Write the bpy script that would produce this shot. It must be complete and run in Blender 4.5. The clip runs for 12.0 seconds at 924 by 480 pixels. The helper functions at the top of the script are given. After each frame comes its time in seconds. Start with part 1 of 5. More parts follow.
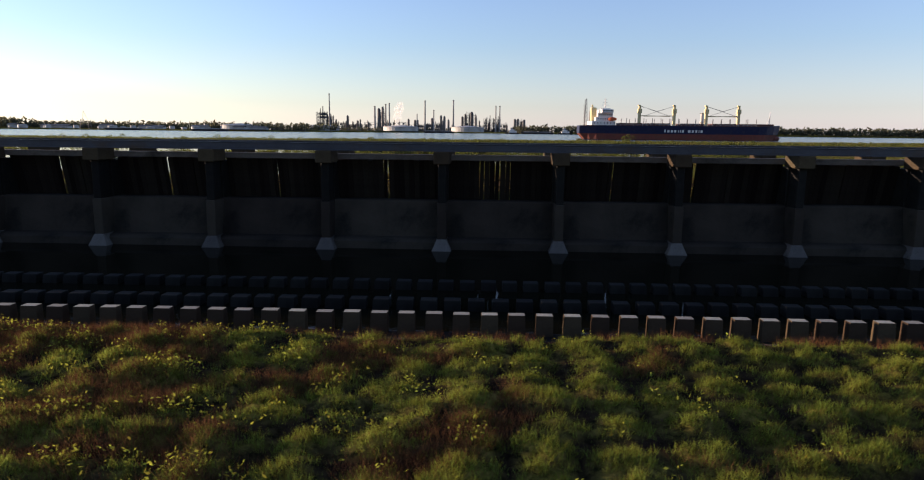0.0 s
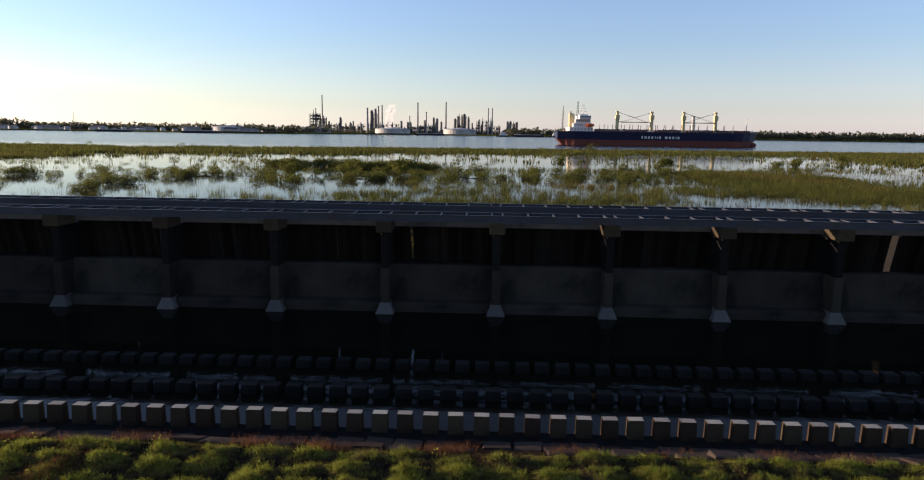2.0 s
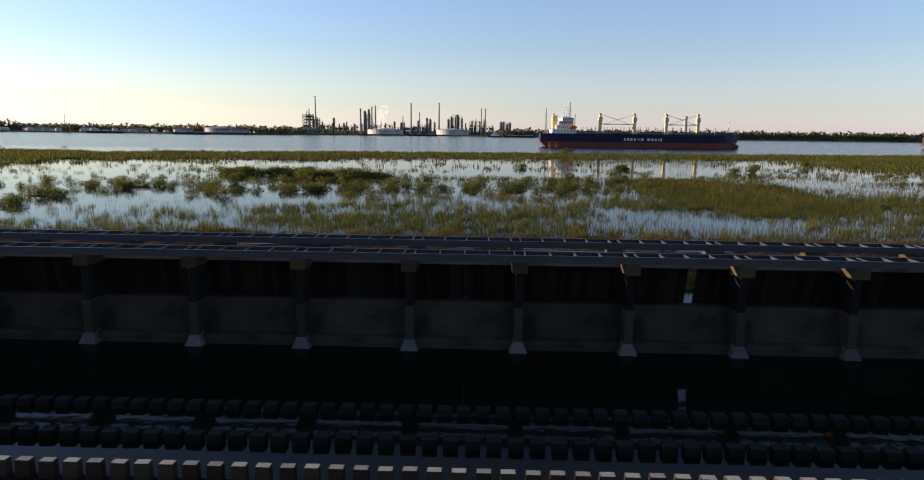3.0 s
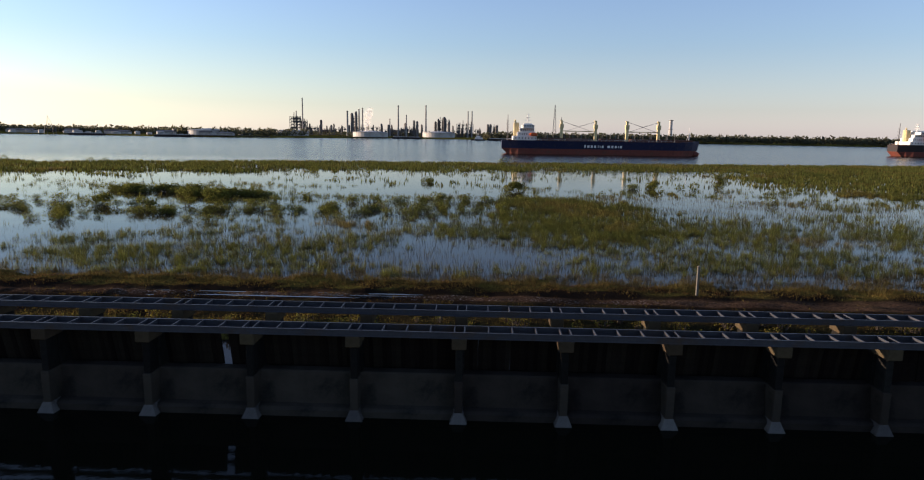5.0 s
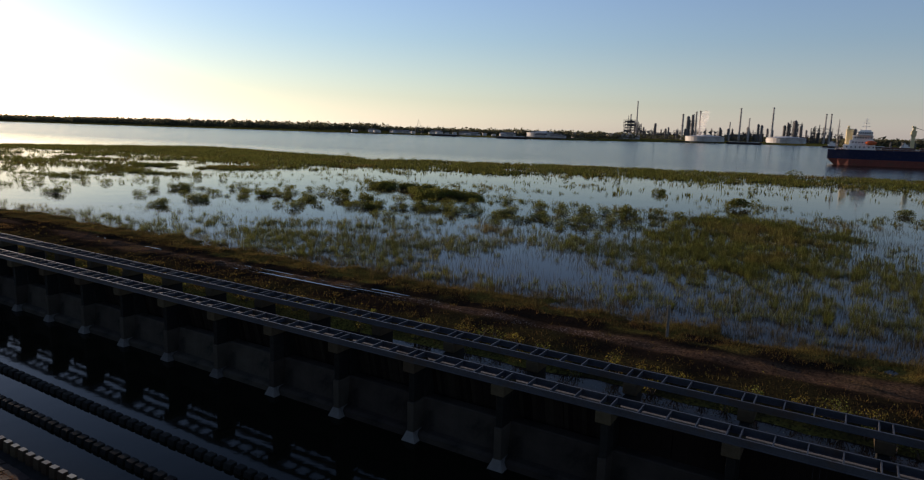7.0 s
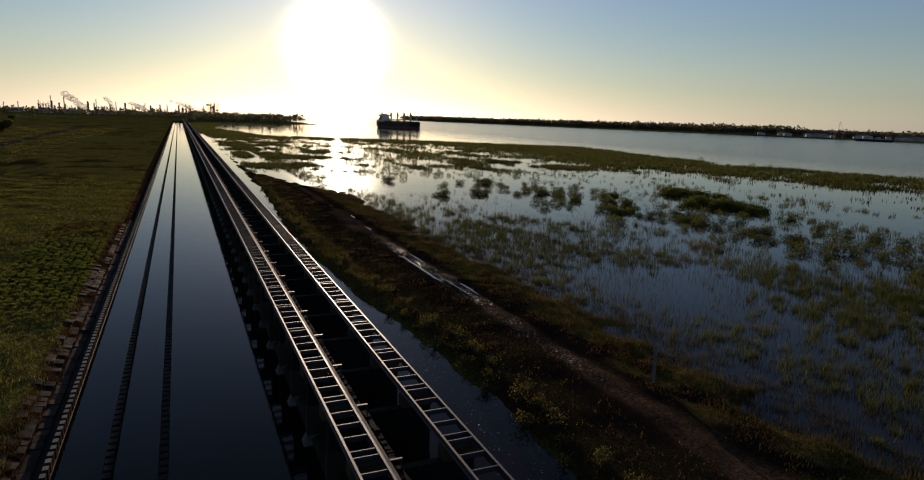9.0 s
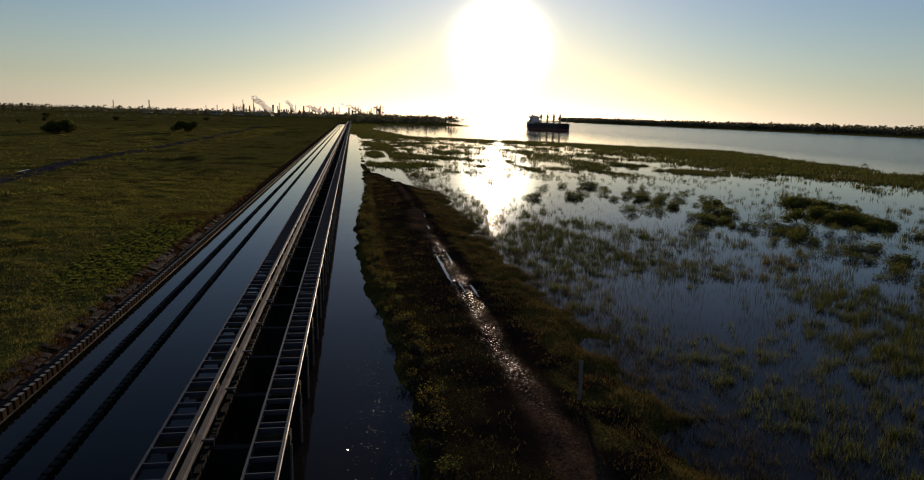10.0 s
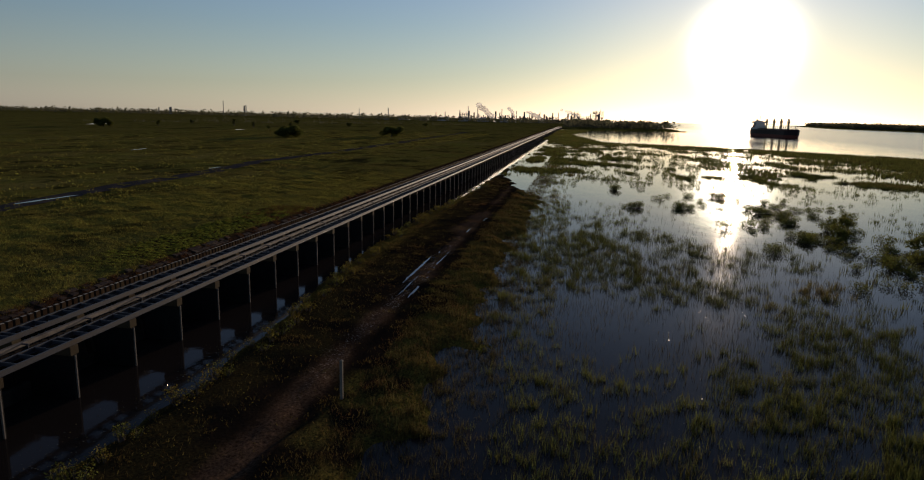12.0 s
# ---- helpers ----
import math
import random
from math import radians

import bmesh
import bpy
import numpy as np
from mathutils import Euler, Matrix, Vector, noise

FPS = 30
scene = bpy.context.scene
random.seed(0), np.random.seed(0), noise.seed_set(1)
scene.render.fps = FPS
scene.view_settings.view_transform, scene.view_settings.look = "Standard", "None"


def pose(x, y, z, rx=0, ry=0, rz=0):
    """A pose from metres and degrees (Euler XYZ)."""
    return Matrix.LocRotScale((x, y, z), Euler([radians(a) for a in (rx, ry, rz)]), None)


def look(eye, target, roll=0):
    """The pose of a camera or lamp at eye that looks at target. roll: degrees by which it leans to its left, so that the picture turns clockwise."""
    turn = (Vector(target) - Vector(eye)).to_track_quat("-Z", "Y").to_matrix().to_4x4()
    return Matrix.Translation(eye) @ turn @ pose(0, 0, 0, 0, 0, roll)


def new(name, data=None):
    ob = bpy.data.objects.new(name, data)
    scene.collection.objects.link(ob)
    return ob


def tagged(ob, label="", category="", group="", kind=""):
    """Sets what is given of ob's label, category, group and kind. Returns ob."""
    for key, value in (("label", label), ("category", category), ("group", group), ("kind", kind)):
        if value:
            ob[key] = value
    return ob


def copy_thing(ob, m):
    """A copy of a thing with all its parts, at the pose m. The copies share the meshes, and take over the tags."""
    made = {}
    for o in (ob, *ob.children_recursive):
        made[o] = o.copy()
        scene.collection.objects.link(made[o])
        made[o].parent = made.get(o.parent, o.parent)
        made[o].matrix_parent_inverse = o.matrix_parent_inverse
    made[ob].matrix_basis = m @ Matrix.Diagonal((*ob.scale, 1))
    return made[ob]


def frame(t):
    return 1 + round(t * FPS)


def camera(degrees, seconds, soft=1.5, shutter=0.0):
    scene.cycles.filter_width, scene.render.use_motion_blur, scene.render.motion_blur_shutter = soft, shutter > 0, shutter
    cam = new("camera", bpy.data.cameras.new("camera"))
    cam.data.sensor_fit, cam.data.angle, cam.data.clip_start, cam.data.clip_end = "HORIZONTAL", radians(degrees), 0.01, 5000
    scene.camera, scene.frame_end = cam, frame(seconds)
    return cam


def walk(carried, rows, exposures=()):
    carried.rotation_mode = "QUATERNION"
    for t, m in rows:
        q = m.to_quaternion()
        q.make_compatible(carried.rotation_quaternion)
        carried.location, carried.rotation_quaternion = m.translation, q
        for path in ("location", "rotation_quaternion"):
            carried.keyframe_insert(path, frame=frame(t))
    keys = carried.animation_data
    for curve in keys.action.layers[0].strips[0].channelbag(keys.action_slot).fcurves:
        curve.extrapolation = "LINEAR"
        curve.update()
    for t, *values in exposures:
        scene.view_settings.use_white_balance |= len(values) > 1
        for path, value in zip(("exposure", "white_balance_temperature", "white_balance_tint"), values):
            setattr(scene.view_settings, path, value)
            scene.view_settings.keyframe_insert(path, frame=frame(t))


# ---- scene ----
cam = camera(71.2, 12.0, 1.1, 0.1)
PATH = [
    (0, (2.261, -33.045, 6.234), (2.191, -31.075, 5.9), 0.6),
    (0.5, (5.603, -33.247, 6.94), (5.535, -31.275, 6.61), 0.9),
    (1, (9.156, -33.457, 7.849), (9.089, -31.485, 7.521), 0.7),
    (1.5, (13.018, -33.73, 8.921), (12.948, -31.76, 8.588), 0.7),
    (2, (17.558, -34.073, 9.96), (17.492, -32.102, 9.628), 0.8),
    (2.5, (22.748, -34.301, 11.059), (22.684, -32.33, 10.725), 0.7),
    (4.3, (45.356, -34.88, 15.207), (45.306, -32.908, 14.876), 0.9),
    (4.5, (48.357, -35.049, 15.708), (48.304, -33.077, 15.376), 0.9),
    (5, (55.938, -35.187, 16.797), (55.884, -33.215, 16.466), 0.9),
    (5.5, (63.699, -35.231, 17.731), (63.59, -33.262, 17.402), 1.0),
    (6, (72.024, -34.849, 18.489), (71.702, -32.903, 18.154), 1.2),
    (6.5, (80.669, -33.308, 18.999), (79.987, -31.459, 18.659), 1.4),
    (7, (88.945, -30.158, 19.236), (87.924, -28.473, 18.892), 1.4),
    (7.5, (96.443, -25.835, 19.606), (95.146, -24.353, 19.256), 1.6),
    (7.7, (99.121, -23.709, 19.616), (97.731, -22.314, 19.265), 1.5),
    (9.5, (114.471, 1.467, 20.841), (112.587, 2.024, 20.463), 1.7),
    (10, (116.339, 9.338, 20.96), (114.404, 9.67, 20.581), 1.6),
    (10.5, (117.275, 17.283, 21.14), (115.315, 17.398, 20.757), 1.4),
    (11, (117.774, 25.006, 21.372), (115.812, 24.945, 20.99), 1.4),
    (11.5, (117.513, 32.654, 21.523), (115.561, 32.44, 21.142), 1.4),
    (12, (116.617, 40.034, 21.501), (114.683, 39.693, 21.122), 1.3),
]
EXPOSURE = [(0.0, 1.25, 5700, 22), (5.5, 1.1, 5750, 20), (6.5, 0.95, 5750, 20), (7.5, 0.1, 5800, 18), (9.5, -0.3, 5850, 16), (12.0, -0.3, 5850, 16)]
walk(cam, [(t, look(eye, target, roll)) for t, eye, target, roll in PATH], EXPOSURE)

# ---- world, sun and light ----
SUN = Vector((-0.971, 0.216, 0.099)).normalized()
world = bpy.data.worlds.new("sky")
scene.world = world
world.use_nodes = True
wt = world.node_tree
wt.nodes.clear()
sky = wt.nodes.new("ShaderNodeTexSky")
sky.sky_type, sky.sun_disc = "NISHITA", False
sky.sun_elevation, sky.sun_rotation = math.asin(SUN.z), math.atan2(SUN.x, SUN.y)
sky.air_density, sky.dust_density, sky.ozone_density = 1.0, 0.2, 2.2
back = wt.nodes.new("ShaderNodeBackground")
back.inputs["Strength"].default_value = 0.12
pale = wt.nodes.new("ShaderNodeHueSaturation")
pale.inputs["Saturation"].default_value = 0.66
wt.links.new(sky.outputs["Color"], pale.inputs["Color"])
# low haze: the sky pales towards the horizon
up, low = wt.nodes.new("ShaderNodeSeparateXYZ"), wt.nodes.new("ShaderNodeMapRange")
low.inputs["From Min"].default_value, low.inputs["From Max"].default_value = 0.0, 0.13
low.inputs["To Min"].default_value, low.inputs["To Max"].default_value = 0.42, 0.80
tint, tone = wt.nodes.new("ShaderNodeMix"), wt.nodes.new("ShaderNodeMix")
tint.data_type = tone.data_type = "RGBA"
tone.blend_type = "MULTIPLY"
tone.inputs[0].default_value = 1.0
tint.inputs[7].default_value = (0.985, 0.985, 1.07, 1)
rise = wt.nodes.new("ShaderNodeMapRange")
rise.inputs["From Min"].default_value, rise.inputs["From Max"].default_value = 0.0, 0.20
wt.links.new(up.outputs["Z"], rise.inputs["Value"])
wt.links.new(rise.outputs["Result"], tint.inputs[0])
wt.links.new(pale.outputs["Color"], tone.inputs[6])
wt.links.new(tint.outputs[2], tone.inputs[7])
wt.links.new(tone.outputs[2], back.inputs["Color"])
# the low sun itself and the haze that shines round it
place = wt.nodes.new("ShaderNodeTexCoord")
dot = wt.nodes.new("ShaderNodeVectorMath")
dot.operation = "DOT_PRODUCT"
dot.inputs[1].default_value = SUN
wt.links.new(place.outputs["Generated"], dot.inputs[0])
wt.links.new(place.outputs["Generated"], up.inputs[0])
wt.links.new(up.outputs["Z"], low.inputs["Value"])



def wmath(op, a, b=None):
    n = wt.nodes.new("ShaderNodeMath")
    n.operation = op
    for i, v in enumerate((a, b)):
        if v is None:
            continue
        if isinstance(v, (int, float)):
            n.inputs[i].default_value = v
        else:
            wt.links.new(v, n.inputs[i])
    return n.outputs[0]


away = wmath("ARCCOSINE", wmath("MINIMUM", dot.outputs["Value"], 0.999999))
# the haze is yellower on the sun's side
side, haze = wt.nodes.new("ShaderNodeMapRange"), wt.nodes.new("ShaderNodeMix")
side.inputs["From Min"].default_value, side.inputs["From Max"].default_value = 0.8, 1.6
haze.data_type = "RGBA"
haze.inputs[6].default_value, haze.inputs[7].default_value = (0.96, 0.955, 0.82, 1), (0.955, 0.94, 0.965, 1)
wt.links.new(away, side.inputs["Value"])
wt.links.new(side.outputs["Result"], haze.inputs[0])
wt.links.new(haze.outputs[2], tint.inputs[6])
disc = wmath("MULTIPLY", wmath("EXPONENT", wmath("MULTIPLY", wmath("POWER", wmath("DIVIDE", away, 0.040), 2.0), -1.0)), 14.0)
halo = wmath("MULTIPLY", wmath("EXPONENT", wmath("MULTIPLY", away, -8.0)), 0.24)
wt.links.new(wmath("ADD", low.outputs["Result"], wmath("MULTIPLY", wmath("EXPONENT", wmath("MULTIPLY", away, -2.4)), 0.34)), pale.inputs["Saturation"])
glow = wt.nodes.new("ShaderNodeBackground")
glow.inputs["Color"].default_value = (1.0, 0.85, 0.54, 1)
warm = wmath("MULTIPLY", wmath("EXPONENT", wmath("MULTIPLY", away, -2.6)), 0.075)
wt.links.new(wmath("ADD", disc, wmath("ADD", halo, warm)), glow.inputs["Strength"])
both = wt.nodes.new("ShaderNodeAddShader")
wt.links.new(back.outputs[0], both.inputs[0])
wt.links.new(glow.outputs[0], both.inputs[1])
wout = wt.nodes.new("ShaderNodeOutputWorld")
wt.links.new(both.outputs[0], wout.inputs["Surface"])

sun = new("sun", bpy.data.lights.new("sun", "SUN"))
sun.data.energy, sun.data.angle, sun.data.color = 5.0, radians(0.5), (1.0, 0.74, 0.46)
sun.matrix_world = look((0, 0, 60), Vector((0, 0, 60)) - SUN)


# ---- materials ----
def surface(name, a, b, scale=1.0, fine=12.0, rough=0.8, bump=0.3, metal=0.0, vary=0.0, island=0.0, glow_through=0.0, stain=None, stain_scale=0.35, ior=1.45, depth=0.02, gloss=0.2):
    """A worn surface: two colours mixed by coarse and fine noise, stains, relief, and variation from piece to piece."""
    m = bpy.data.materials.new(name)
    m.use_nodes = True
    nt = m.node_tree
    b_ = nt.nodes["Principled BSDF"]
    out = nt.nodes["Material Output"]
    tc = nt.nodes.new("ShaderNodeTexCoord")

    def noise_at(s, detail=6.0, rough_=0.6):
        n = nt.nodes.new("ShaderNodeTexNoise")
        n.inputs["Scale"].default_value = s
        n.inputs["Detail"].default_value = detail
        n.inputs["Roughness"].default_value = rough_
        nt.links.new(tc.outputs["Object"], n.inputs["Vector"])
        return n.outputs["Fac"]

    def ramp(v, lo, hi):
        r = nt.nodes.new("ShaderNodeMapRange")
        r.inputs["From Min"].default_value, r.inputs["From Max"].default_value = lo, hi
        nt.links.new(v, r.inputs["Value"])
        return r.outputs["Result"]

    def mix(f, c, d, how="MIX"):
        n = nt.nodes.new("ShaderNodeMix")
        n.data_type, n.blend_type = "RGBA", how
        for sock, v in ((n.inputs[0], f), (n.inputs[6], c), (n.inputs[7], d)):
            if isinstance(v, (tuple, list)):
                sock.default_value = (*v, 1)
            elif isinstance(v, (int, float)):
                sock.default_value = v
            else:
                nt.links.new(v, sock)
        return n.outputs[2]

    coarse, grain = noise_at(scale), noise_at(fine, 8.0, 0.7)
    col = mix(ramp(coarse, 0.35, 0.65), a, b)
    col = mix(0.55, col, mix(ramp(grain, 0.3, 0.7), tuple(0.45 * v for v in a), tuple(min(1, 1.35 * v) for v in b)))
    if stain:
        col = mix(ramp(noise_at(stain_scale, 5.0, 0.7), 0.52, 0.68), col, stain)
    if vary or island:
        if vary:
            info = nt.nodes.new("ShaderNodeObjectInfo")
            rnd = info.outputs["Random"]
        else:
            info = nt.nodes.new("ShaderNodeNewGeometry")
            rnd = info.outputs["Random Per Island"]
        hsv = nt.nodes.new("ShaderNodeHueSaturation")
        k = vary or island
        r = nt.nodes.new("ShaderNodeMapRange")
        r.inputs["To Min"].default_value, r.inputs["To Max"].default_value = 1 - k, 1 + k
        nt.links.new(rnd, r.inputs["Value"])
        nt.links.new(r.outputs["Result"], hsv.inputs["Value"])
        h = nt.nodes.new("ShaderNodeMapRange")
        h.inputs["To Min"].default_value, h.inputs["To Max"].default_value = 0.5 - 0.05 * k, 0.5 + 0.05 * k
        nt.links.new(rnd, h.inputs["Value"])
        nt.links.new(h.outputs["Result"], hsv.inputs["Hue"])
        nt.links.new(col, hsv.inputs["Color"])
        col = hsv.outputs["Color"]
    nt.links.new(col, b_.inputs["Base Color"])
    rr = nt.nodes.new("ShaderNodeMapRange")
    rr.inputs["To Min"].default_value, rr.inputs["To Max"].default_value = max(0.03, rough - 0.12), min(1, rough + 0.12)
    nt.links.new(coarse, rr.inputs["Value"])
    nt.links.new(rr.outputs["Result"], b_.inputs["Roughness"])
    b_.inputs["Metallic"].default_value = metal
    b_.inputs["IOR"].default_value = ior
    b_.inputs["Specular IOR Level"].default_value = gloss if not glow_through else 0.0
    if bump:
        bp = nt.nodes.new("ShaderNodeBump")
        bp.inputs["Strength"].default_value, bp.inputs["Distance"].default_value = bump, depth
        nt.links.new(grain, bp.inputs["Height"])
        nt.links.new(bp.outputs["Normal"], b_.inputs["Normal"])
    if glow_through:
        tr = nt.nodes.new("ShaderNodeBsdfTranslucent")
        nt.links.new(col, tr.inputs["Color"])
        mx = nt.nodes.new("ShaderNodeMixShader")
        mx.inputs[0].default_value = glow_through
        nt.links.new(b_.outputs[0], mx.inputs[1])
        nt.links.new(tr.outputs[0], mx.inputs[2])
        nt.links.new(mx.outputs[0], out.inputs["Surface"])
    return m


def plain(name, c, rough=0.5, metal=0.0, dirt=0.25):
    return surface(name, c, tuple(v * (1 - dirt) for v in c), scale=0.15, fine=1.2, rough=rough, metal=metal, bump=0.0)


def water(name, colour, waves, rough, ripples=None):
    m = bpy.data.materials.new(name)
    m.use_nodes = True
    nt = m.node_tree
    b_ = nt.nodes["Principled BSDF"]
    b_.inputs["Base Color"].default_value = (*colour, 1)
    b_.inputs["Roughness"].default_value = rough
    b_.inputs["IOR"].default_value = 1.333
    tc = nt.nodes.new("ShaderNodeTexCoord")
    last = None
    for s, d, stretch in waves:
        mp = nt.nodes.new("ShaderNodeMapping")
        mp.inputs["Scale"].default_value = (s, s * stretch, s)
        nt.links.new(tc.outputs["Object"], mp.inputs["Vector"])
        n = nt.nodes.new("ShaderNodeTexNoise")
        n.inputs["Scale"].default_value, n.inputs["Detail"].default_value = 1.0, 3.0
        nt.links.new(mp.outputs["Vector"], n.inputs["Vector"])
        bp = nt.nodes.new("ShaderNodeBump")
        bp.inputs["Strength"].default_value, bp.inputs["Distance"].default_value = 1.0, d
        nt.links.new(n.outputs["Fac"], bp.inputs["Height"])
        if last:
            nt.links.new(last, bp.inputs["Normal"])
        last = bp.outputs["Normal"]
    if ripples:
        y0, y1, s, d = ripples
        xyz, r = nt.nodes.new("ShaderNodeSeparateXYZ"), nt.nodes.new("ShaderNodeMapRange")
        nt.links.new(tc.outputs["Object"], xyz.inputs[0])
        r.inputs["From Min"].default_value, r.inputs["From Max"].default_value = y0, y1
        r.inputs["To Min"].default_value, r.inputs["To Max"].default_value = 0.03, 1.0
        nt.links.new(xyz.outputs["Y"], r.inputs["Value"])
        n, bp = nt.nodes.new("ShaderNodeTexNoise"), nt.nodes.new("ShaderNodeBump")
        n.inputs["Scale"].default_value, n.inputs["Detail"].default_value = s, 4.0
        nt.links.new(tc.outputs["Object"], n.inputs["Vector"])
        bp.inputs["Distance"].default_value = d
        nt.links.new(r.outputs["Result"], bp.inputs["Strength"])
        nt.links.new(n.outputs["Fac"], bp.inputs["Height"])
        nt.links.new(last, bp.inputs["Normal"])
        last = bp.outputs["Normal"]
        g = nt.nodes.new("ShaderNodeMapRange")
        g.inputs["From Min"].default_value, g.inputs["From Max"].default_value = y0, y1
        g.inputs["To Min"].default_value, g.inputs["To Max"].default_value = rough, 0.16
        nt.links.new(xyz.outputs["Y"], g.inputs["Value"])
        nt.links.new(g.outputs["Result"], b_.inputs["Roughness"])
    nt.links.new(last, b_.inputs["Normal"])
    return m


M_BASIN = water("still_basin_water", (0.005, 0.005, 0.003), ((0.5, 0.010, 1.0), (3.0, 0.002, 1.0)), 0.05)
M_BASIN.node_tree.nodes["Principled BSDF"].inputs["Specular IOR Level"].default_value = 0.12
M_RIVER = water("river_water", (0.014, 0.0105, 0.009), ((0.10, 0.025, 1.6), (0.9, 0.0035, 1.4), (6.0, 0.0012, 1.0)), 0.06, (210.0, 340.0, 0.8, 0.20))
M_RIVER.node_tree.nodes["Principled BSDF"].inputs["Specular IOR Level"].default_value = 0.11
M_PUDDLE = water("puddle_water", (0.03, 0.024, 0.018), ((2.0, 0.003, 1.0),), 0.05)
M_CONCRETE = surface("weathered_concrete", (0.070, 0.065, 0.060), (0.036, 0.034, 0.032), 0.8, 7, 0.9, 0.5, stain=(0.016, 0.0155, 0.0145), stain_scale=1.3, vary=0.25, gloss=0.05)
M_CONCRETE_WET = surface("algae_stained_concrete", (0.052, 0.043, 0.034), (0.020, 0.0175, 0.0145), 0.6, 5, 0.9, 0.5, stain=(0.011, 0.011, 0.010), stain_scale=0.5, vary=0.25, gloss=0.05)
M_FOOT = surface("pale_worn_concrete", (0.125, 0.118, 0.110), (0.070, 0.066, 0.062), 1.2, 8, 0.9, 0.5, stain=(0.040, 0.038, 0.035), stain_scale=1.5, vary=0.3, gloss=0.05)
# slimy blocks in the water; on piers and sill this dark is painted shade
M_SLIME_SHADE = surface("slimy_and_shaded_concrete", (0.016, 0.015, 0.013), (0.009, 0.009, 0.008), 1.2, 8, 0.8, 0.5, stain=(0.005, 0.005, 0.0045), stain_scale=1.0, vary=0.3, gloss=0.1)
M_CAP = surface("pier_cap_concrete", (0.085, 0.062, 0.034), (0.045, 0.035, 0.022), 0.7, 5, 0.9, 0.4, vary=0.2, gloss=0.05)
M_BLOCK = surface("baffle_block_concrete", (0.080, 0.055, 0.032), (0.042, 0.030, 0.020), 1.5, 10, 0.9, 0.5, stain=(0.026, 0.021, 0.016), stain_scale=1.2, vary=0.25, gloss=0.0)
# lighter copy of the block concrete, for the sunlit tops
M_BLOCKTOP_LIT = surface("sunlit_top_concrete", (0.44, 0.40, 0.32), (0.30, 0.27, 0.21), 1.5, 10, 0.9, 0.4, stain=(0.16, 0.135, 0.10), stain_scale=1.2, vary=0.2, gloss=0.0)
M_STEEL = surface("painted_grey_steel", (0.072, 0.075, 0.088), (0.044, 0.045, 0.052), 0.6, 9, 0.5, 0.1, metal=0.3, stain=(0.060, 0.044, 0.032))
M_TIMBER = surface("creosoted_timber", (0.010, 0.0078, 0.0065), (0.020, 0.0155, 0.012), 1.5, 14, 0.9, 0.6, vary=0.45, gloss=0.05)
M_BEAM = surface("silvered_timber_beam", (0.20, 0.175, 0.15), (0.12, 0.105, 0.09), 1.2, 10, 0.8, 0.5, stain=(0.05, 0.043, 0.037))
M_STONE = surface("dark_brown_riprap_stone", (0.058, 0.041, 0.033), (0.032, 0.024, 0.020), 1.2, 9, 0.9, 0.7, vary=0.35, stain=(0.030, 0.024, 0.020), gloss=0.05)
M_REED = surface("marsh_reeds", (0.132, 0.130, 0.030), (0.068, 0.075, 0.019), 0.06, 0.5, 0.7, 0.0, island=0.55, glow_through=0.45, stain=(0.125, 0.090, 0.030), stain_scale=0.045)
M_SHRUB = surface("willow_leaves", (0.150, 0.145, 0.030), (0.075, 0.082, 0.020), 0.1, 0.9, 0.6, 0.0, island=0.55, glow_through=0.45)
M_GRASS = surface("tall_grass", (0.255, 0.250, 0.036), (0.088, 0.112, 0.017), 0.25, 1.3, 0.65, 0.0, island=0.6, glow_through=0.5)
M_BANKGRASS = surface("trampled_bank_grass", (0.128, 0.090, 0.027), (0.060, 0.043, 0.016), 0.12, 0.9, 0.8, 0.0, island=0.55, glow_through=0.4, stain=(0.115, 0.062, 0.026), stain_scale=0.09)
M_WEED = surface("browning_leafy_weeds", (0.175, 0.128, 0.026), (0.095, 0.085, 0.019), 0.4, 3, 0.6, 0.0, island=0.5, glow_through=0.45)
M_DRY = surface("dry_reddish_weeds", (0.150, 0.070, 0.030), (0.090, 0.044, 0.021), 0.4, 2, 0.8, 0.0, island=0.4, glow_through=0.35)
M_LEAF = surface("yellow_green_leaves", (0.33, 0.29, 0.03), (0.15, 0.17, 0.025), 0.5, 3, 0.5, 0.0, island=0.45, glow_through=0.45)
M_BARK = surface("bark", (0.09, 0.07, 0.055), (0.05, 0.04, 0.032), 1.0, 8, 0.95, 0.6)
M_WOODS = surface("distant_trees", (0.120, 0.112, 0.070), (0.085, 0.085, 0.050), 0.05, 0.4, 0.9, 0.0, island=0.35, glow_through=0.5)
M_NAVY = surface("navy_hull_paint", (0.014, 0.018, 0.055), (0.010, 0.013, 0.04), 0.05, 0.7, 0.45, 0.0, stain=(0.03, 0.025, 0.04))
M_RED = surface("red_hull_paint", (0.19, 0.055, 0.035), (0.13, 0.04, 0.03), 0.06, 0.8, 0.6, 0.0, stain=(0.10, 0.05, 0.035))
M_BLACKHULL = surface("dark_hull_paint", (0.04, 0.03, 0.028), (0.025, 0.02, 0.02), 0.05, 0.7, 0.5, 0.0)
M_WHITE = surface("white_ship_paint", (0.78, 0.76, 0.72), (0.62, 0.58, 0.53), 0.2, 1.2, 0.5, 0.0)
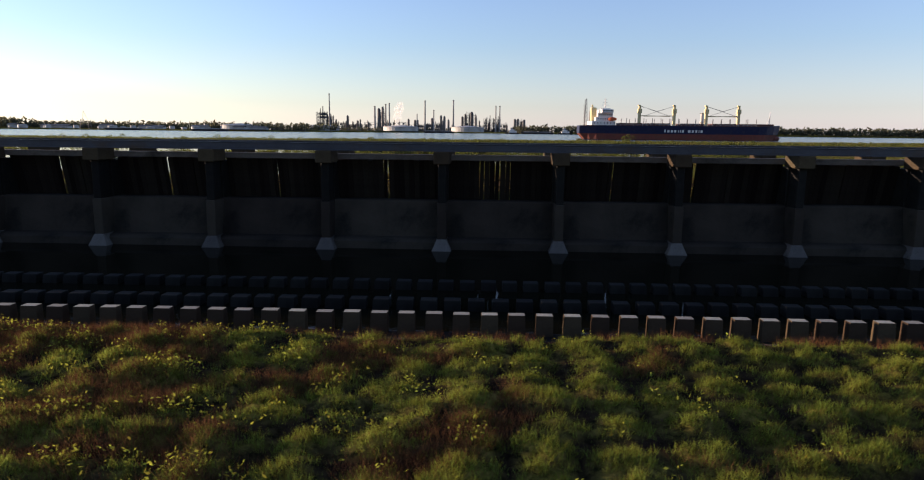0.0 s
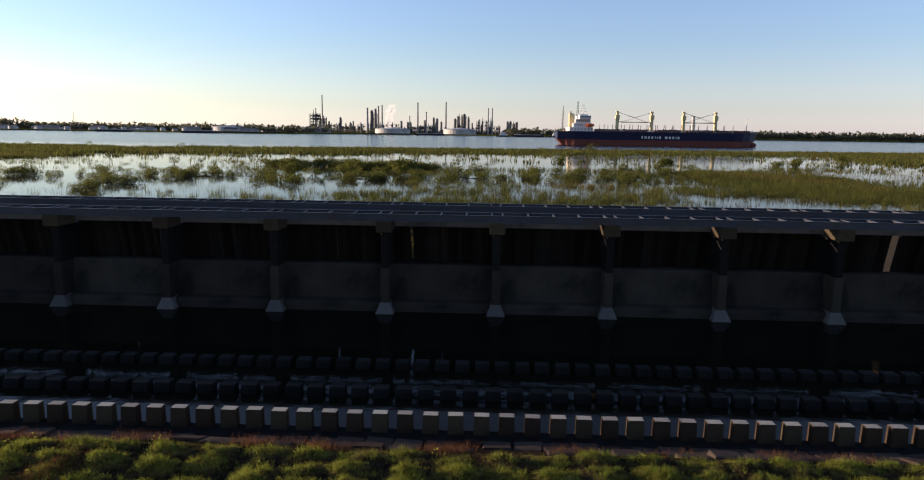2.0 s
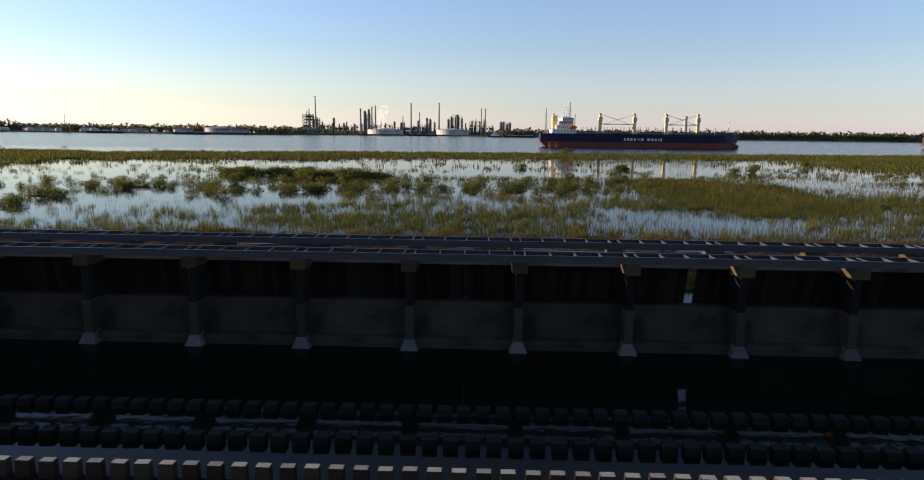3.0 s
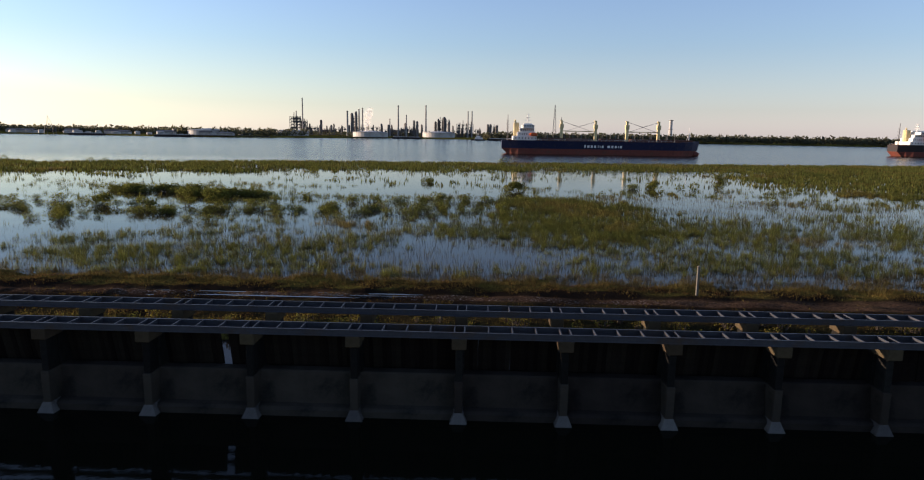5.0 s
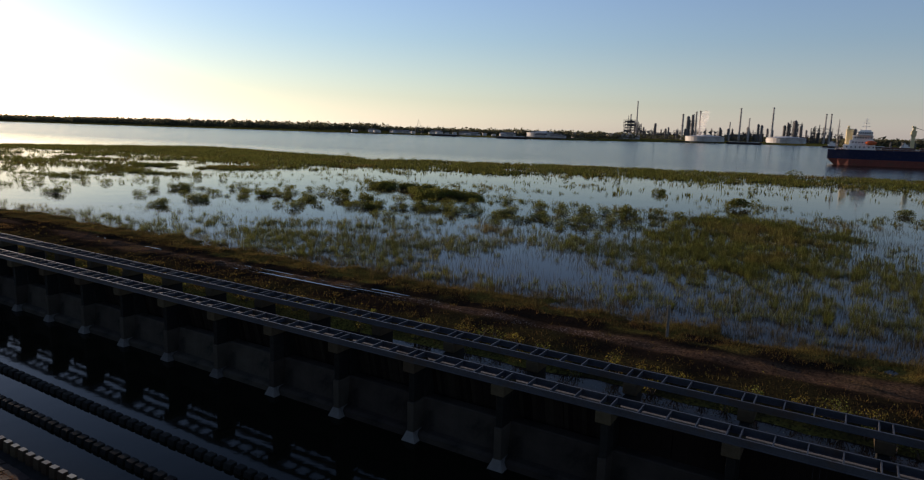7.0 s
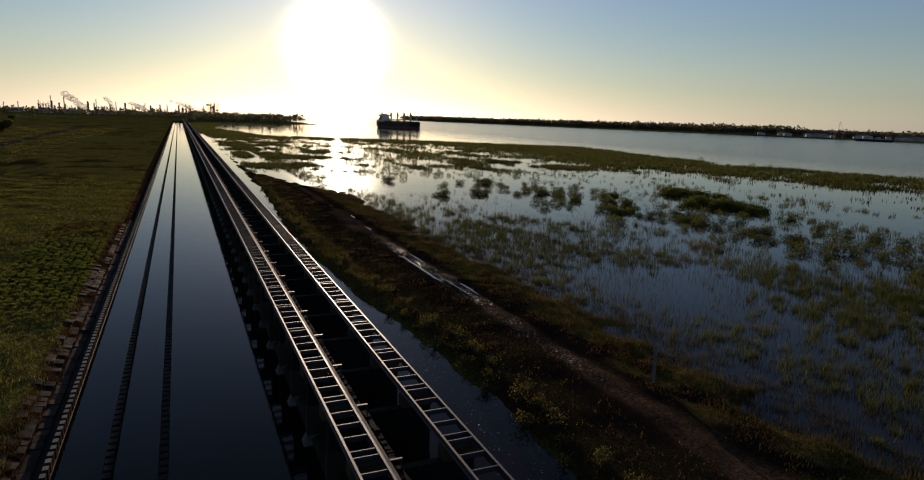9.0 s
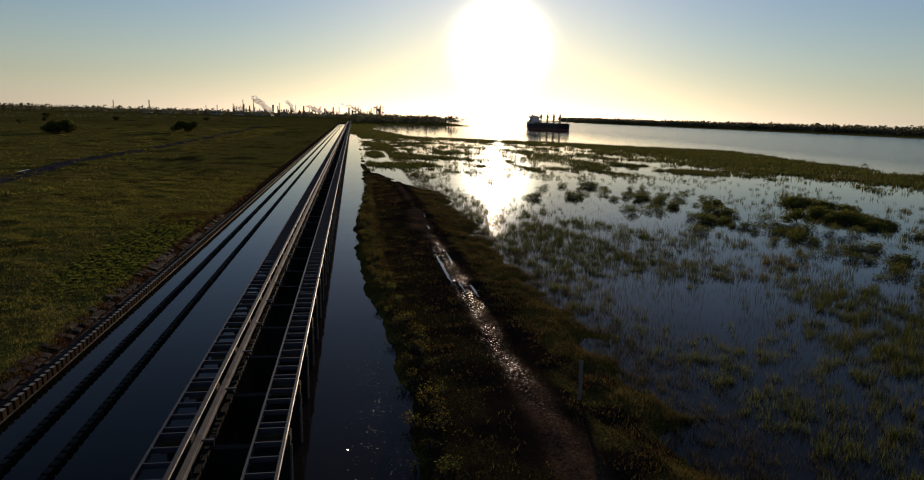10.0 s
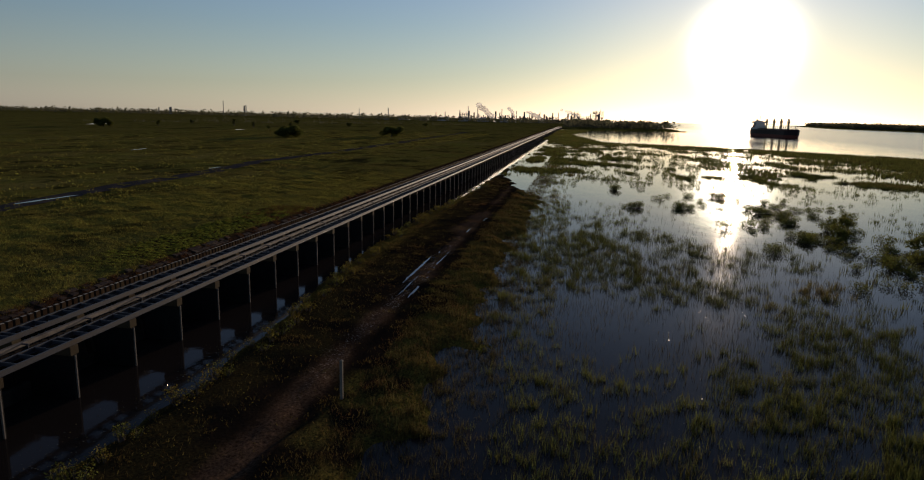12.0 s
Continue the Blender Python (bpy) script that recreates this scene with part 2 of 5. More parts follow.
M_CREAM = surface("cream_crane_paint", (0.70, 0.58, 0.30), (0.55, 0.44, 0.22), 0.2, 1.2, 0.5, 0.0)
M_DECK = surface("rust_red_deck", (0.16, 0.07, 0.05), (0.09, 0.05, 0.04), 0.2, 1.0, 0.8, 0.0)
M_GLASS = surface("dark_windows", (0.02, 0.025, 0.03), (0.015, 0.018, 0.02), 0.3, 2, 0.15, 0.0)
M_ORANGE = plain("orange_lifeboat_paint", (0.60, 0.13, 0.04))
M_TANK = surface("white_storage_tank", (0.50, 0.48, 0.45), (0.38, 0.36, 0.33), 0.03, 0.3, 0.6, 0.0, stain=(0.26, 0.23, 0.20), stain_scale=0.05)
M_PLANT = surface("grey_process_steel", (0.17, 0.16, 0.16), (0.10, 0.095, 0.09), 0.03, 0.2, 0.7, 0.0, metal=0.2, vary=0.3)
M_STACK = surface("stack_concrete", (0.30, 0.28, 0.27), (0.20, 0.19, 0.18), 0.02, 0.2, 0.8, 0.0, vary=0.25)
M_POST = surface("weathered_white_post", (0.21, 0.19, 0.155), (0.12, 0.107, 0.088), 2.0, 14, 0.8, 0.2, gloss=0.05)
M_FIELD = surface("rough_field_grass", (0.235, 0.198, 0.037), (0.108, 0.098, 0.020), 0.09, 0.9, 0.7, 0.0, island=0.55, glow_through=0.45, stain=(0.075, 0.068, 0.017), stain_scale=0.07)
M_BROWNREED = surface("browning_reeds", (0.108, 0.083, 0.029), (0.052, 0.042, 0.017), 0.1, 0.8, 0.8, 0.0, island=0.55, glow_through=0.4)
M_WETLEAF = surface("floating_wet_leaves", (0.10, 0.085, 0.04), (0.06, 0.05, 0.025), 2.0, 12, 0.22, 0.0, island=0.4, gloss=0.6)
M_ROAD = surface("damp_gravel_road", (0.058, 0.054, 0.054), (0.034, 0.031, 0.031), 0.15, 2.0, 0.9, 0.4, gloss=0.0)


def steam_material(name, most):
    m = bpy.data.materials.new(name)
    m.use_nodes = True
    nt = m.node_tree
    b_, out = nt.nodes["Principled BSDF"], nt.nodes["Material Output"]
    b_.inputs["Base Color"].default_value = (0.9, 0.88, 0.85, 1)
    b_.inputs["Roughness"].default_value = 1.0
    b_.inputs["Specular IOR Level"].default_value = 0.0
    tl = nt.nodes.new("ShaderNodeBsdfTranslucent")
    tl.inputs["Color"].default_value = (0.9, 0.87, 0.83, 1)
    m1 = nt.nodes.new("ShaderNodeMixShader")
    m1.inputs[0].default_value = 0.9
    nt.links.new(b_.outputs[0], m1.inputs[1])
    nt.links.new(tl.outputs[0], m1.inputs[2])
    tc, n, r = nt.nodes.new("ShaderNodeTexCoord"), nt.nodes.new("ShaderNodeTexNoise"), nt.nodes.new("ShaderNodeMapRange")
    n.inputs["Scale"].default_value, n.inputs["Detail"].default_value = 0.15, 6
    nt.links.new(tc.outputs["Object"], n.inputs["Vector"])
    r.inputs["From Min"].default_value, r.inputs["From Max"].default_value = 0.35, 0.6
    r.inputs["To Min"].default_value, r.inputs["To Max"].default_value = 0.2 * most, most
    nt.links.new(n.outputs["Fac"], r.inputs["Value"])
    tp, m2 = nt.nodes.new("ShaderNodeBsdfTransparent"), nt.nodes.new("ShaderNodeMixShader")
    nt.links.new(r.outputs["Result"], m2.inputs[0])
    nt.links.new(tp.outputs[0], m2.inputs[1])
    nt.links.new(m1.outputs[0], m2.inputs[2])
    nt.links.new(m2.outputs[0], out.inputs["Surface"])
    return m


M_STEAM = steam_material("thick_steam", 0.6)
M_STEAM_THIN = steam_material("thin_steam", 0.2)


def ground_material():
    """Grass, mud, dirt and gravel, mixed by the cover painted on the sheet (red: grass, green: bare dirt, blue: wet mud)."""
    m = bpy.data.materials.new("ground_cover")
    m.use_nodes = True
    nt = m.node_tree
    b_ = nt.nodes["Principled BSDF"]
    tc = nt.nodes.new("ShaderNodeTexCoord")
    at = nt.nodes.new("ShaderNodeAttribute")
    at.attribute_name = "cover"
    sep = nt.nodes.new("ShaderNodeSeparateColor")
    nt.links.new(at.outputs["Color"], sep.inputs["Color"])

    def noise_at(s, detail=6.0):
        n = nt.nodes.new("ShaderNodeTexNoise")
        n.inputs["Scale"].default_value, n.inputs["Detail"].default_value, n.inputs["Roughness"].default_value = s, detail, 0.65
        nt.links.new(tc.outputs["Object"], n.inputs["Vector"])
        return n.outputs["Fac"]

    def mix(f, c, d):
        n = nt.nodes.new("ShaderNodeMix")
        n.data_type = "RGBA"
        for sock, v in ((n.inputs[0], f), (n.inputs[6], c), (n.inputs[7], d)):
            if isinstance(v, tuple):
                sock.default_value = (*v, 1)
            else:
                nt.links.new(v, sock)
        return n.outputs[2]

    def ramp(v, lo, hi):
        r = nt.nodes.new("ShaderNodeMapRange")
        r.inputs["From Min"].default_value, r.inputs["From Max"].default_value = lo, hi
        nt.links.new(v, r.inputs["Value"])
        return r.outputs["Result"]

    big, mid, fine = noise_at(0.035), noise_at(0.5), noise_at(5.0, 8.0)
    grass = mix(ramp(big, 0.4, 0.62), mix(ramp(mid, 0.3, 0.7), (0.125, 0.118, 0.020), (0.245, 0.215, 0.038)), mix(ramp(mid, 0.3, 0.7), (0.105, 0.080, 0.018), (0.265, 0.185, 0.040)))
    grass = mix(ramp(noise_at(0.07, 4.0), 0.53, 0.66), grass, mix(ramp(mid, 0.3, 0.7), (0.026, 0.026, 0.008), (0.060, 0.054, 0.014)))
    streak = nt.nodes.new("ShaderNodeMapping")
    streak.inputs["Rotation"].default_value = (0, 0, 0.5)
    streak.inputs["Scale"].default_value = (0.35, 1.0, 1.0)
    nt.links.new(tc.outputs["Object"], streak.inputs["Vector"])
    bands = noise_at(0.028, 5.0)
    nt.links.new(streak.outputs["Vector"], bands.node.inputs["Vector"])
    grass = mix(ramp(bands, 0.54, 0.66), grass, mix(ramp(mid, 0.3, 0.7), (0.150, 0.125, 0.030), (0.290, 0.230, 0.060)))
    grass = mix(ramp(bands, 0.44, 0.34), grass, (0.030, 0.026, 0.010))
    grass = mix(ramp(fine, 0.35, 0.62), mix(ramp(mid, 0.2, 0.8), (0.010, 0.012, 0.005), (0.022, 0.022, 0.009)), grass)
    dirt = mix(ramp(mid, 0.3, 0.7), (0.150, 0.090, 0.053), (0.075, 0.047, 0.029))
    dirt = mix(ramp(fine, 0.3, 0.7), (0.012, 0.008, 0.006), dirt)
    # mud of the bank, and the painted shade in the tussock hollows
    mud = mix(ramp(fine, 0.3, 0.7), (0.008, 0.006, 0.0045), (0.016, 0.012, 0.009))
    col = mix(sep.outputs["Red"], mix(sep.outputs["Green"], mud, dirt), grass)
    nt.links.new(col, b_.inputs["Base Color"])
    rg = nt.nodes.new("ShaderNodeMapRange")
    rg.inputs["To Min"].default_value, rg.inputs["To Max"].default_value = 0.95, 0.22
    nt.links.new(sep.outputs["Blue"], rg.inputs["Value"])
    nt.links.new(rg.outputs["Result"], b_.inputs["Roughness"])
    wet = nt.nodes.new("ShaderNodeMath")
    wet.operation = "MULTIPLY"
    nt.links.new(sep.outputs["Blue"], wet.inputs[0])
    nt.links.new(ramp(fine, 0.57, 0.73), wet.inputs[1])
    nt.links.new(wet.outputs[0], b_.inputs["Specular IOR Level"])
    bp = nt.nodes.new("ShaderNodeBump")
    bp.inputs["Strength"].default_value, bp.inputs["Distance"].default_value = 0.9, 0.12
    nt.links.new(fine, bp.inputs["Height"])
    bq = nt.nodes.new("ShaderNodeBump")
    bq.inputs["Strength"].default_value, bq.inputs["Distance"].default_value = 0.5, 0.35
    nt.links.new(mid, bq.inputs["Height"])
    nt.links.new(bp.outputs["Normal"], bq.inputs["Normal"])
    nt.links.new(bq.outputs["Normal"], b_.inputs["Normal"])
    return m


M_GROUND = ground_material()


# ---- mesh helpers ----
def part(name, bm, material, parent=None, label="", m=None):
    me = bpy.data.meshes.new(name)
    bm.to_mesh(me)
    bm.free()
    me.materials.append(material)
    ob = new(name, me)
    ob.parent = parent
    if m is not None:
        ob.matrix_basis = m
    if label:
        tagged(ob, label)
    return ob


def share(name, ob, m, parent=None):
    o = new(name, ob.data)
    o.parent = parent
    o.matrix_basis = m
    return o


def empty(name, x=0, y=0, z=0):
    o = new(name)
    o.location = (x, y, z)
    return o


def box(bm, x0, x1, y0, y1, z0, z1, bevel=0.0):
    r = bmesh.ops.create_cube(bm, size=1.0, matrix=Matrix.Translation(((x0 + x1) / 2, (y0 + y1) / 2, (z0 + z1) / 2)) @ Matrix.Diagonal((x1 - x0, y1 - y0, z1 - z0, 1)))
    if bevel:
        edges = list({e for v in r["verts"] for e in v.link_edges})
        bmesh.ops.bevel(bm, geom=edges, offset=bevel, segments=1, affect="EDGES")
    return bm


def boxes(*rows, bevel=0.0):
    bm = bmesh.new()
    for r in rows:
        box(bm, *r, bevel=bevel)
    return bm


def tube(bm, a, b, r0, r1=None, n=8):
    """A tapered round bar from a to b."""
    a, b = Vector(a), Vector(b)
    d = b - a
    m = Matrix.Translation((a + b) / 2) @ d.to_track_quat("Z", "Y").to_matrix().to_4x4()
    bmesh.ops.create_cone(bm, cap_ends=True, segments=n, radius1=r0, radius2=r0 if r1 is None else r1, depth=d.length, matrix=m)
    return bm


def loft(bm, rings):
    """Skin between closed rings of equally many points, with caps."""
    rows = [[bm.verts.new(p) for p in r] for r in rings]
    n = len(rows[0])
    for a, b in zip(rows, rows[1:]):
        for i in range(n):
            bm.faces.new((a[i], a[(i + 1) % n], b[(i + 1) % n], b[i]))
    bm.faces.new(rows[0][::-1])
    bm.faces.new(rows[-1])
    bmesh.ops.recalc_face_normals(bm, faces=bm.faces)
    return bm


def extrude_profile(profile, x0, x1):
    """A bar along x with the given (y, z) outline."""
    return loft(bmesh.new(), [[(x, y, z) for y, z in profile] for x in (x0, x1)])


def fast_mesh(name, verts, faces, material, smooth=False):
    """A mesh object from arrays: verts n x 3, faces m x k."""
    verts, faces = np.asarray(verts, np.float32), np.asarray(faces, np.int32)
    me = bpy.data.meshes.new(name)
    k = faces.shape[1]
    me.vertices.add(len(verts))
    me.vertices.foreach_set("co", verts.ravel())
    me.loops.add(faces.size)
    me.loops.foreach_set("vertex_index", faces.ravel())
    me.polygons.add(len(faces))
    me.polygons.foreach_set("loop_start", np.arange(0, faces.size, k, dtype=np.int32))
    me.polygons.foreach_set("loop_total", np.full(len(faces), k, np.int32))
    if smooth:
        me.polygons.foreach_set("use_smooth", np.ones(len(faces), bool))
    me.update(calc_edges=True)
    me.materials.append(material)
    return new(name, me)


rng = np.random.default_rng(7)


def blades(name, xy, z, height, width, lean, material):
    """Grass or reed blades, each one narrow leaning leaf: xy n x 2, the rest arrays or numbers."""
    n = len(xy)
    h = np.broadcast_to(height, n) * rng.uniform(0.6, 1.15, n)
    w = np.broadcast_to(width, n) * rng.uniform(0.7, 1.3, n)
    a = rng.uniform(0, 2 * np.pi, n)
    lx, ly = np.cos(a), np.sin(a)
    b = rng.uniform(0, 2 * np.pi, n)
    ln = np.broadcast_to(lean, n) * rng.uniform(0.2, 1.4, n) * h
    dx, dy = np.cos(b) * ln, np.sin(b) * ln
    z = np.broadcast_to(z, n)
    v = np.zeros((n, 3, 3))
    v[:, 0] = np.stack([xy[:, 0] - lx * w / 2, xy[:, 1] - ly * w / 2, z - 0.05], 1)
    v[:, 1] = np.stack([xy[:, 0] + lx * w / 2, xy[:, 1] + ly * w / 2, z - 0.05], 1)
    v[:, 2] = np.stack([xy[:, 0] + dx, xy[:, 1] + dy, z + h], 1)
    return fast_mesh(name, v.reshape(-1, 3), np.arange(n * 3).reshape(n, 3), material)


def leaf_arrays(centres, radii, size, squash=0.8):
    """Loose leaves scattered near the skin of lumps: centres n x 3, radii n, returns arrays of leaf quads."""
    n = len(centres)
    d = rng.normal(size=(n, 3))
    d /= np.linalg.norm(d, axis=1)[:, None]
    r = radii * rng.uniform(0.35, 1.05, n) ** 0.5
    p = centres + d * r[:, None] * np.array([1, 1, squash])
    u = rng.normal(size=(n, 3))
    u /= np.linalg.norm(u, axis=1)[:, None]
    w = np.cross(u, rng.normal(size=(n, 3)))
    w /= np.linalg.norm(w, axis=1)[:, None]
    s = (np.broadcast_to(size, n) * rng.uniform(0.6, 1.4, n))[:, None]
    v = np.stack([p - u * s, p - w * s * 0.5, p + u * s, p + w * s * 0.5], 1).reshape(-1, 3)
    f = np.arange(n * 4).reshape(n, 4)
    return v, f


def fbm(x, y, seed=0, octaves=4, scale=1.0):
    """Smooth noise on arrays, about -1 to 1: sums of rotated sine sheets."""
    r = np.random.default_rng(1000 + seed)
    x, y = np.asarray(x, np.float32), np.asarray(y, np.float32)
    out = np.zeros(np.shape(x), np.float32)
    amp, tot, f = 1.0, 0.0, 1.0 / scale
    for _ in range(octaves):
        acc = 0
        for _ in range(4):
            a, p, q = float(r.uniform(0, 2 * np.pi)), float(r.uniform(0, 2 * np.pi)), float(r.uniform(0.7, 1.4))
            ca, sa = math.cos(a), math.sin(a)
            along_, across = 6.283 * f * q, 3.1 * f
            acc = acc + np.sin(x * (ca * along_) + y * (sa * along_) + p + 1.3 * np.sin(x * (sa * across) - y * (ca * across) + q * 9))
        out = out + amp * acc / 2.4
        tot += amp
        amp *= 0.55
        f *= 2.03
    return out / tot


# ---- the lie of the land ----
BAY = 6.1                     # pier to pier
X0, X1 = -1090.0, 183.0       # the ends of the control structure
RIVER = 1.3                   # level of the river; the basin's level is 0
FAR_X = (-5000, -2700, -2260, -1200, -700, -380, -250, -115, 0, 556, 900, 5000)
FAR_Y = (1500, 1010, 1030, 1080, 1075, 1040, 1150, 1280, 1290, 1205, 1180, 1200)
EDGE_X = (-5000, -1400, -1100, -1000, -700, -460, -400, -300, -130, -37, 80, 205, 500, 5000)
EDGE_Y = (60, 260, 230, 60, 30, 60, 170, 275, 245, 282, 300, 320, 380, 500)


def sstep(v, a, b):
    t = np.clip((v - a) / (b - a), 0, 1)
    return t * t * (3 - 2 * t)


ISLANDS = (  # thickets and shrubby humps in the marsh: x, y, radius along x, along y
    (-4, 113, 13, 6), (-25, 121, 14, 4.5), (-34, 81, 8, 4), (-5, 80, 6, 2.5), (5, 83, 5, 2.5), (16, 86, 7, 3), (27, 90, 5, 3), (37, 89, 5, 2),
    (-39, 54, 5, 2.5), (-41, 64, 6, 2.5), (-75, 50, 4, 2),
)
BEDS = (  # reed beds: x, y, radius along x, along y, share of the water they fill
    (74, 86, 17, 34, 0.9), (98, 72, 13, 17, 0.55), (190, 190, 46, 62, 0.85), (128, 76, 18, 18, 0.5), (13, 42, 13, 7, 0.62), (36, 46, 8, 13, 0.55),
    (260, 260, 90, 70, 0.9), (130, 262, 45, 22, 0.85), (10, 62, 36, 8, 0.25), (66, 268, 5, 5, 1.0), (-30, 34, 40, 5, 0.45),
)
FAR_BEDS = (
    (-95, 15, 16, 2.2, 0.9), (-140, 17, 12, 2.5, 0.9), (-200, 20, 26, 4, 0.9), (-290, 24, 40, 6, 0.8), (-200, 110, 60, 10, 0.6),
    (-700, 50, 280, 32, 0.9), (-960, 120, 170, 70, 0.95), (-560, 90, 90, 14, 0.7),
)
OPEN = (  # water with few plants: x, y, radius along x, along y
    (-66, 46, 26, 9), (-70, 64, 20, 16), (-44, 79, 26, 8), (-20, 62, 22, 8), (38, 138, 22, 11), (88, 168, 15, 20), (104, 112, 10, 11), (52, 44, 10, 6), (-4, 68, 12, 6),
)


def wetness(x, y):
    """How thick the marsh plants stand, 0 to 1."""
    n1, n2 = fbm(x, y, 3, 4, 42.0), fbm(x, y, 5, 4, 11.0)
    edge = np.interp(x, EDGE_X, EDGE_Y) + 7 * n1 + 4 * n2
    deep = np.interp(x, (-300, -60, -10, 30, 90, 160, 220, 300), (110, 97, 90, 84, 76, 66, 125, 150))
    band = sstep(y, edge - deep + 26 * n1, edge - deep + 26 + 26 * n1) * (1 - sstep(y, edge - 6, edge + 2))
    streak = fbm(x * 0.3, y, 7, 4, 15.0)
    band = band * (1.0 - 0.9 * sstep(streak + 0.35 * n2, 0.12, 0.5))
    d = band
    for bx, by, rx, ry, k in BEDS + FAR_BEDS:
        q = ((x - bx) / rx) ** 2 + ((y - by) / ry) ** 2
        d = np.maximum(d, k * (1 - sstep(q + 0.55 * n1 + 0.75 * n2, 0.35, 1.35)))
    near = (1 - sstep(y, 27 + 4 * n1, 35 + 5 * n1)) * sstep(y, 24, 28) * 0.55
    d = np.maximum(d, near)
    d = np.maximum(d, np.where((y < 64) | (x > 42), 0.36, 0.28) * np.where(x < -20, 0.6, 1.0) * sstep(n1 + 0.8 * n2, -0.25, 0.6) * (y < edge - 30))
    tufts = 0.60 * sstep(n1 + 0.8 * n2, -0.8, 0.5) * sstep(x, -30, 0) * (1 - sstep(y, 66, 84)) * sstep(y, 28, 33)
    d = np.maximum(d, tufts)
    fringe = 0.75 * (1 - sstep(y, 31.5 + 2.5 * n1, 38 + 5 * n1 + 3 * n2)) * sstep(y, 27, 30) * sstep(x, -60, 0)
    d = np.maximum(d, fringe)
    strewn = 0.85 * sstep(fbm(x * 0.8, y * 1.25, 8, 4, 40.0) + 0.3 * n2, 0.02, 0.4) * sstep(-x, 84, 125) * sstep(y, 14, 17)
    d = np.maximum(d, strewn * (y < edge - 6))
    open_water = sum(np.exp(-((x - ox) / rx) ** 2 - ((y - oy) / ry) ** 2) for ox, oy, rx, ry in OPEN)
    return np.clip(d * (y < edge) * (1 - np.clip(1.5 * open_water, 0, 0.97)), 0, 1)


def hummocks(x, y, cx=1.35, cy=0.98):
    """Rounded tussocks in a loose grid, where the turf has grown over buried mats."""
    u = x + 0.08 * np.sin(y * 2.1) + (0.16 + 0.34 * sstep(-x, -8, 2)) * fbm(x, y, 21, 3, 4.0)
    v = y + 0.06 * np.sin(x * 1.7) + (0.12 + 0.28 * sstep(-x, -8, 2)) * fbm(x, y, 22, 3, 4.0)
    m = np.abs(np.sin(np.pi * u / cx)) ** 0.42 * np.abs(np.sin(np.pi * v / cy)) ** 0.42
    return np.clip(m * (0.74 + 0.42 * fbm(x, y, 23, 3, 2.2)) + 0.20 * fbm(x, y, 25, 3, 0.7), 0, 1.2)


def lush(x, y):
    """Where the tall tussocks stand, thinning out into the rough field."""
    n = fbm(x, y, 26, 3, 7.0)
    return (1 - sstep(x + 5 * n, 30, 50)) * sstep(x + 2 * n, -17, -11) * (1 - sstep(-y + 0.8 * n, 25.0, 27.0))


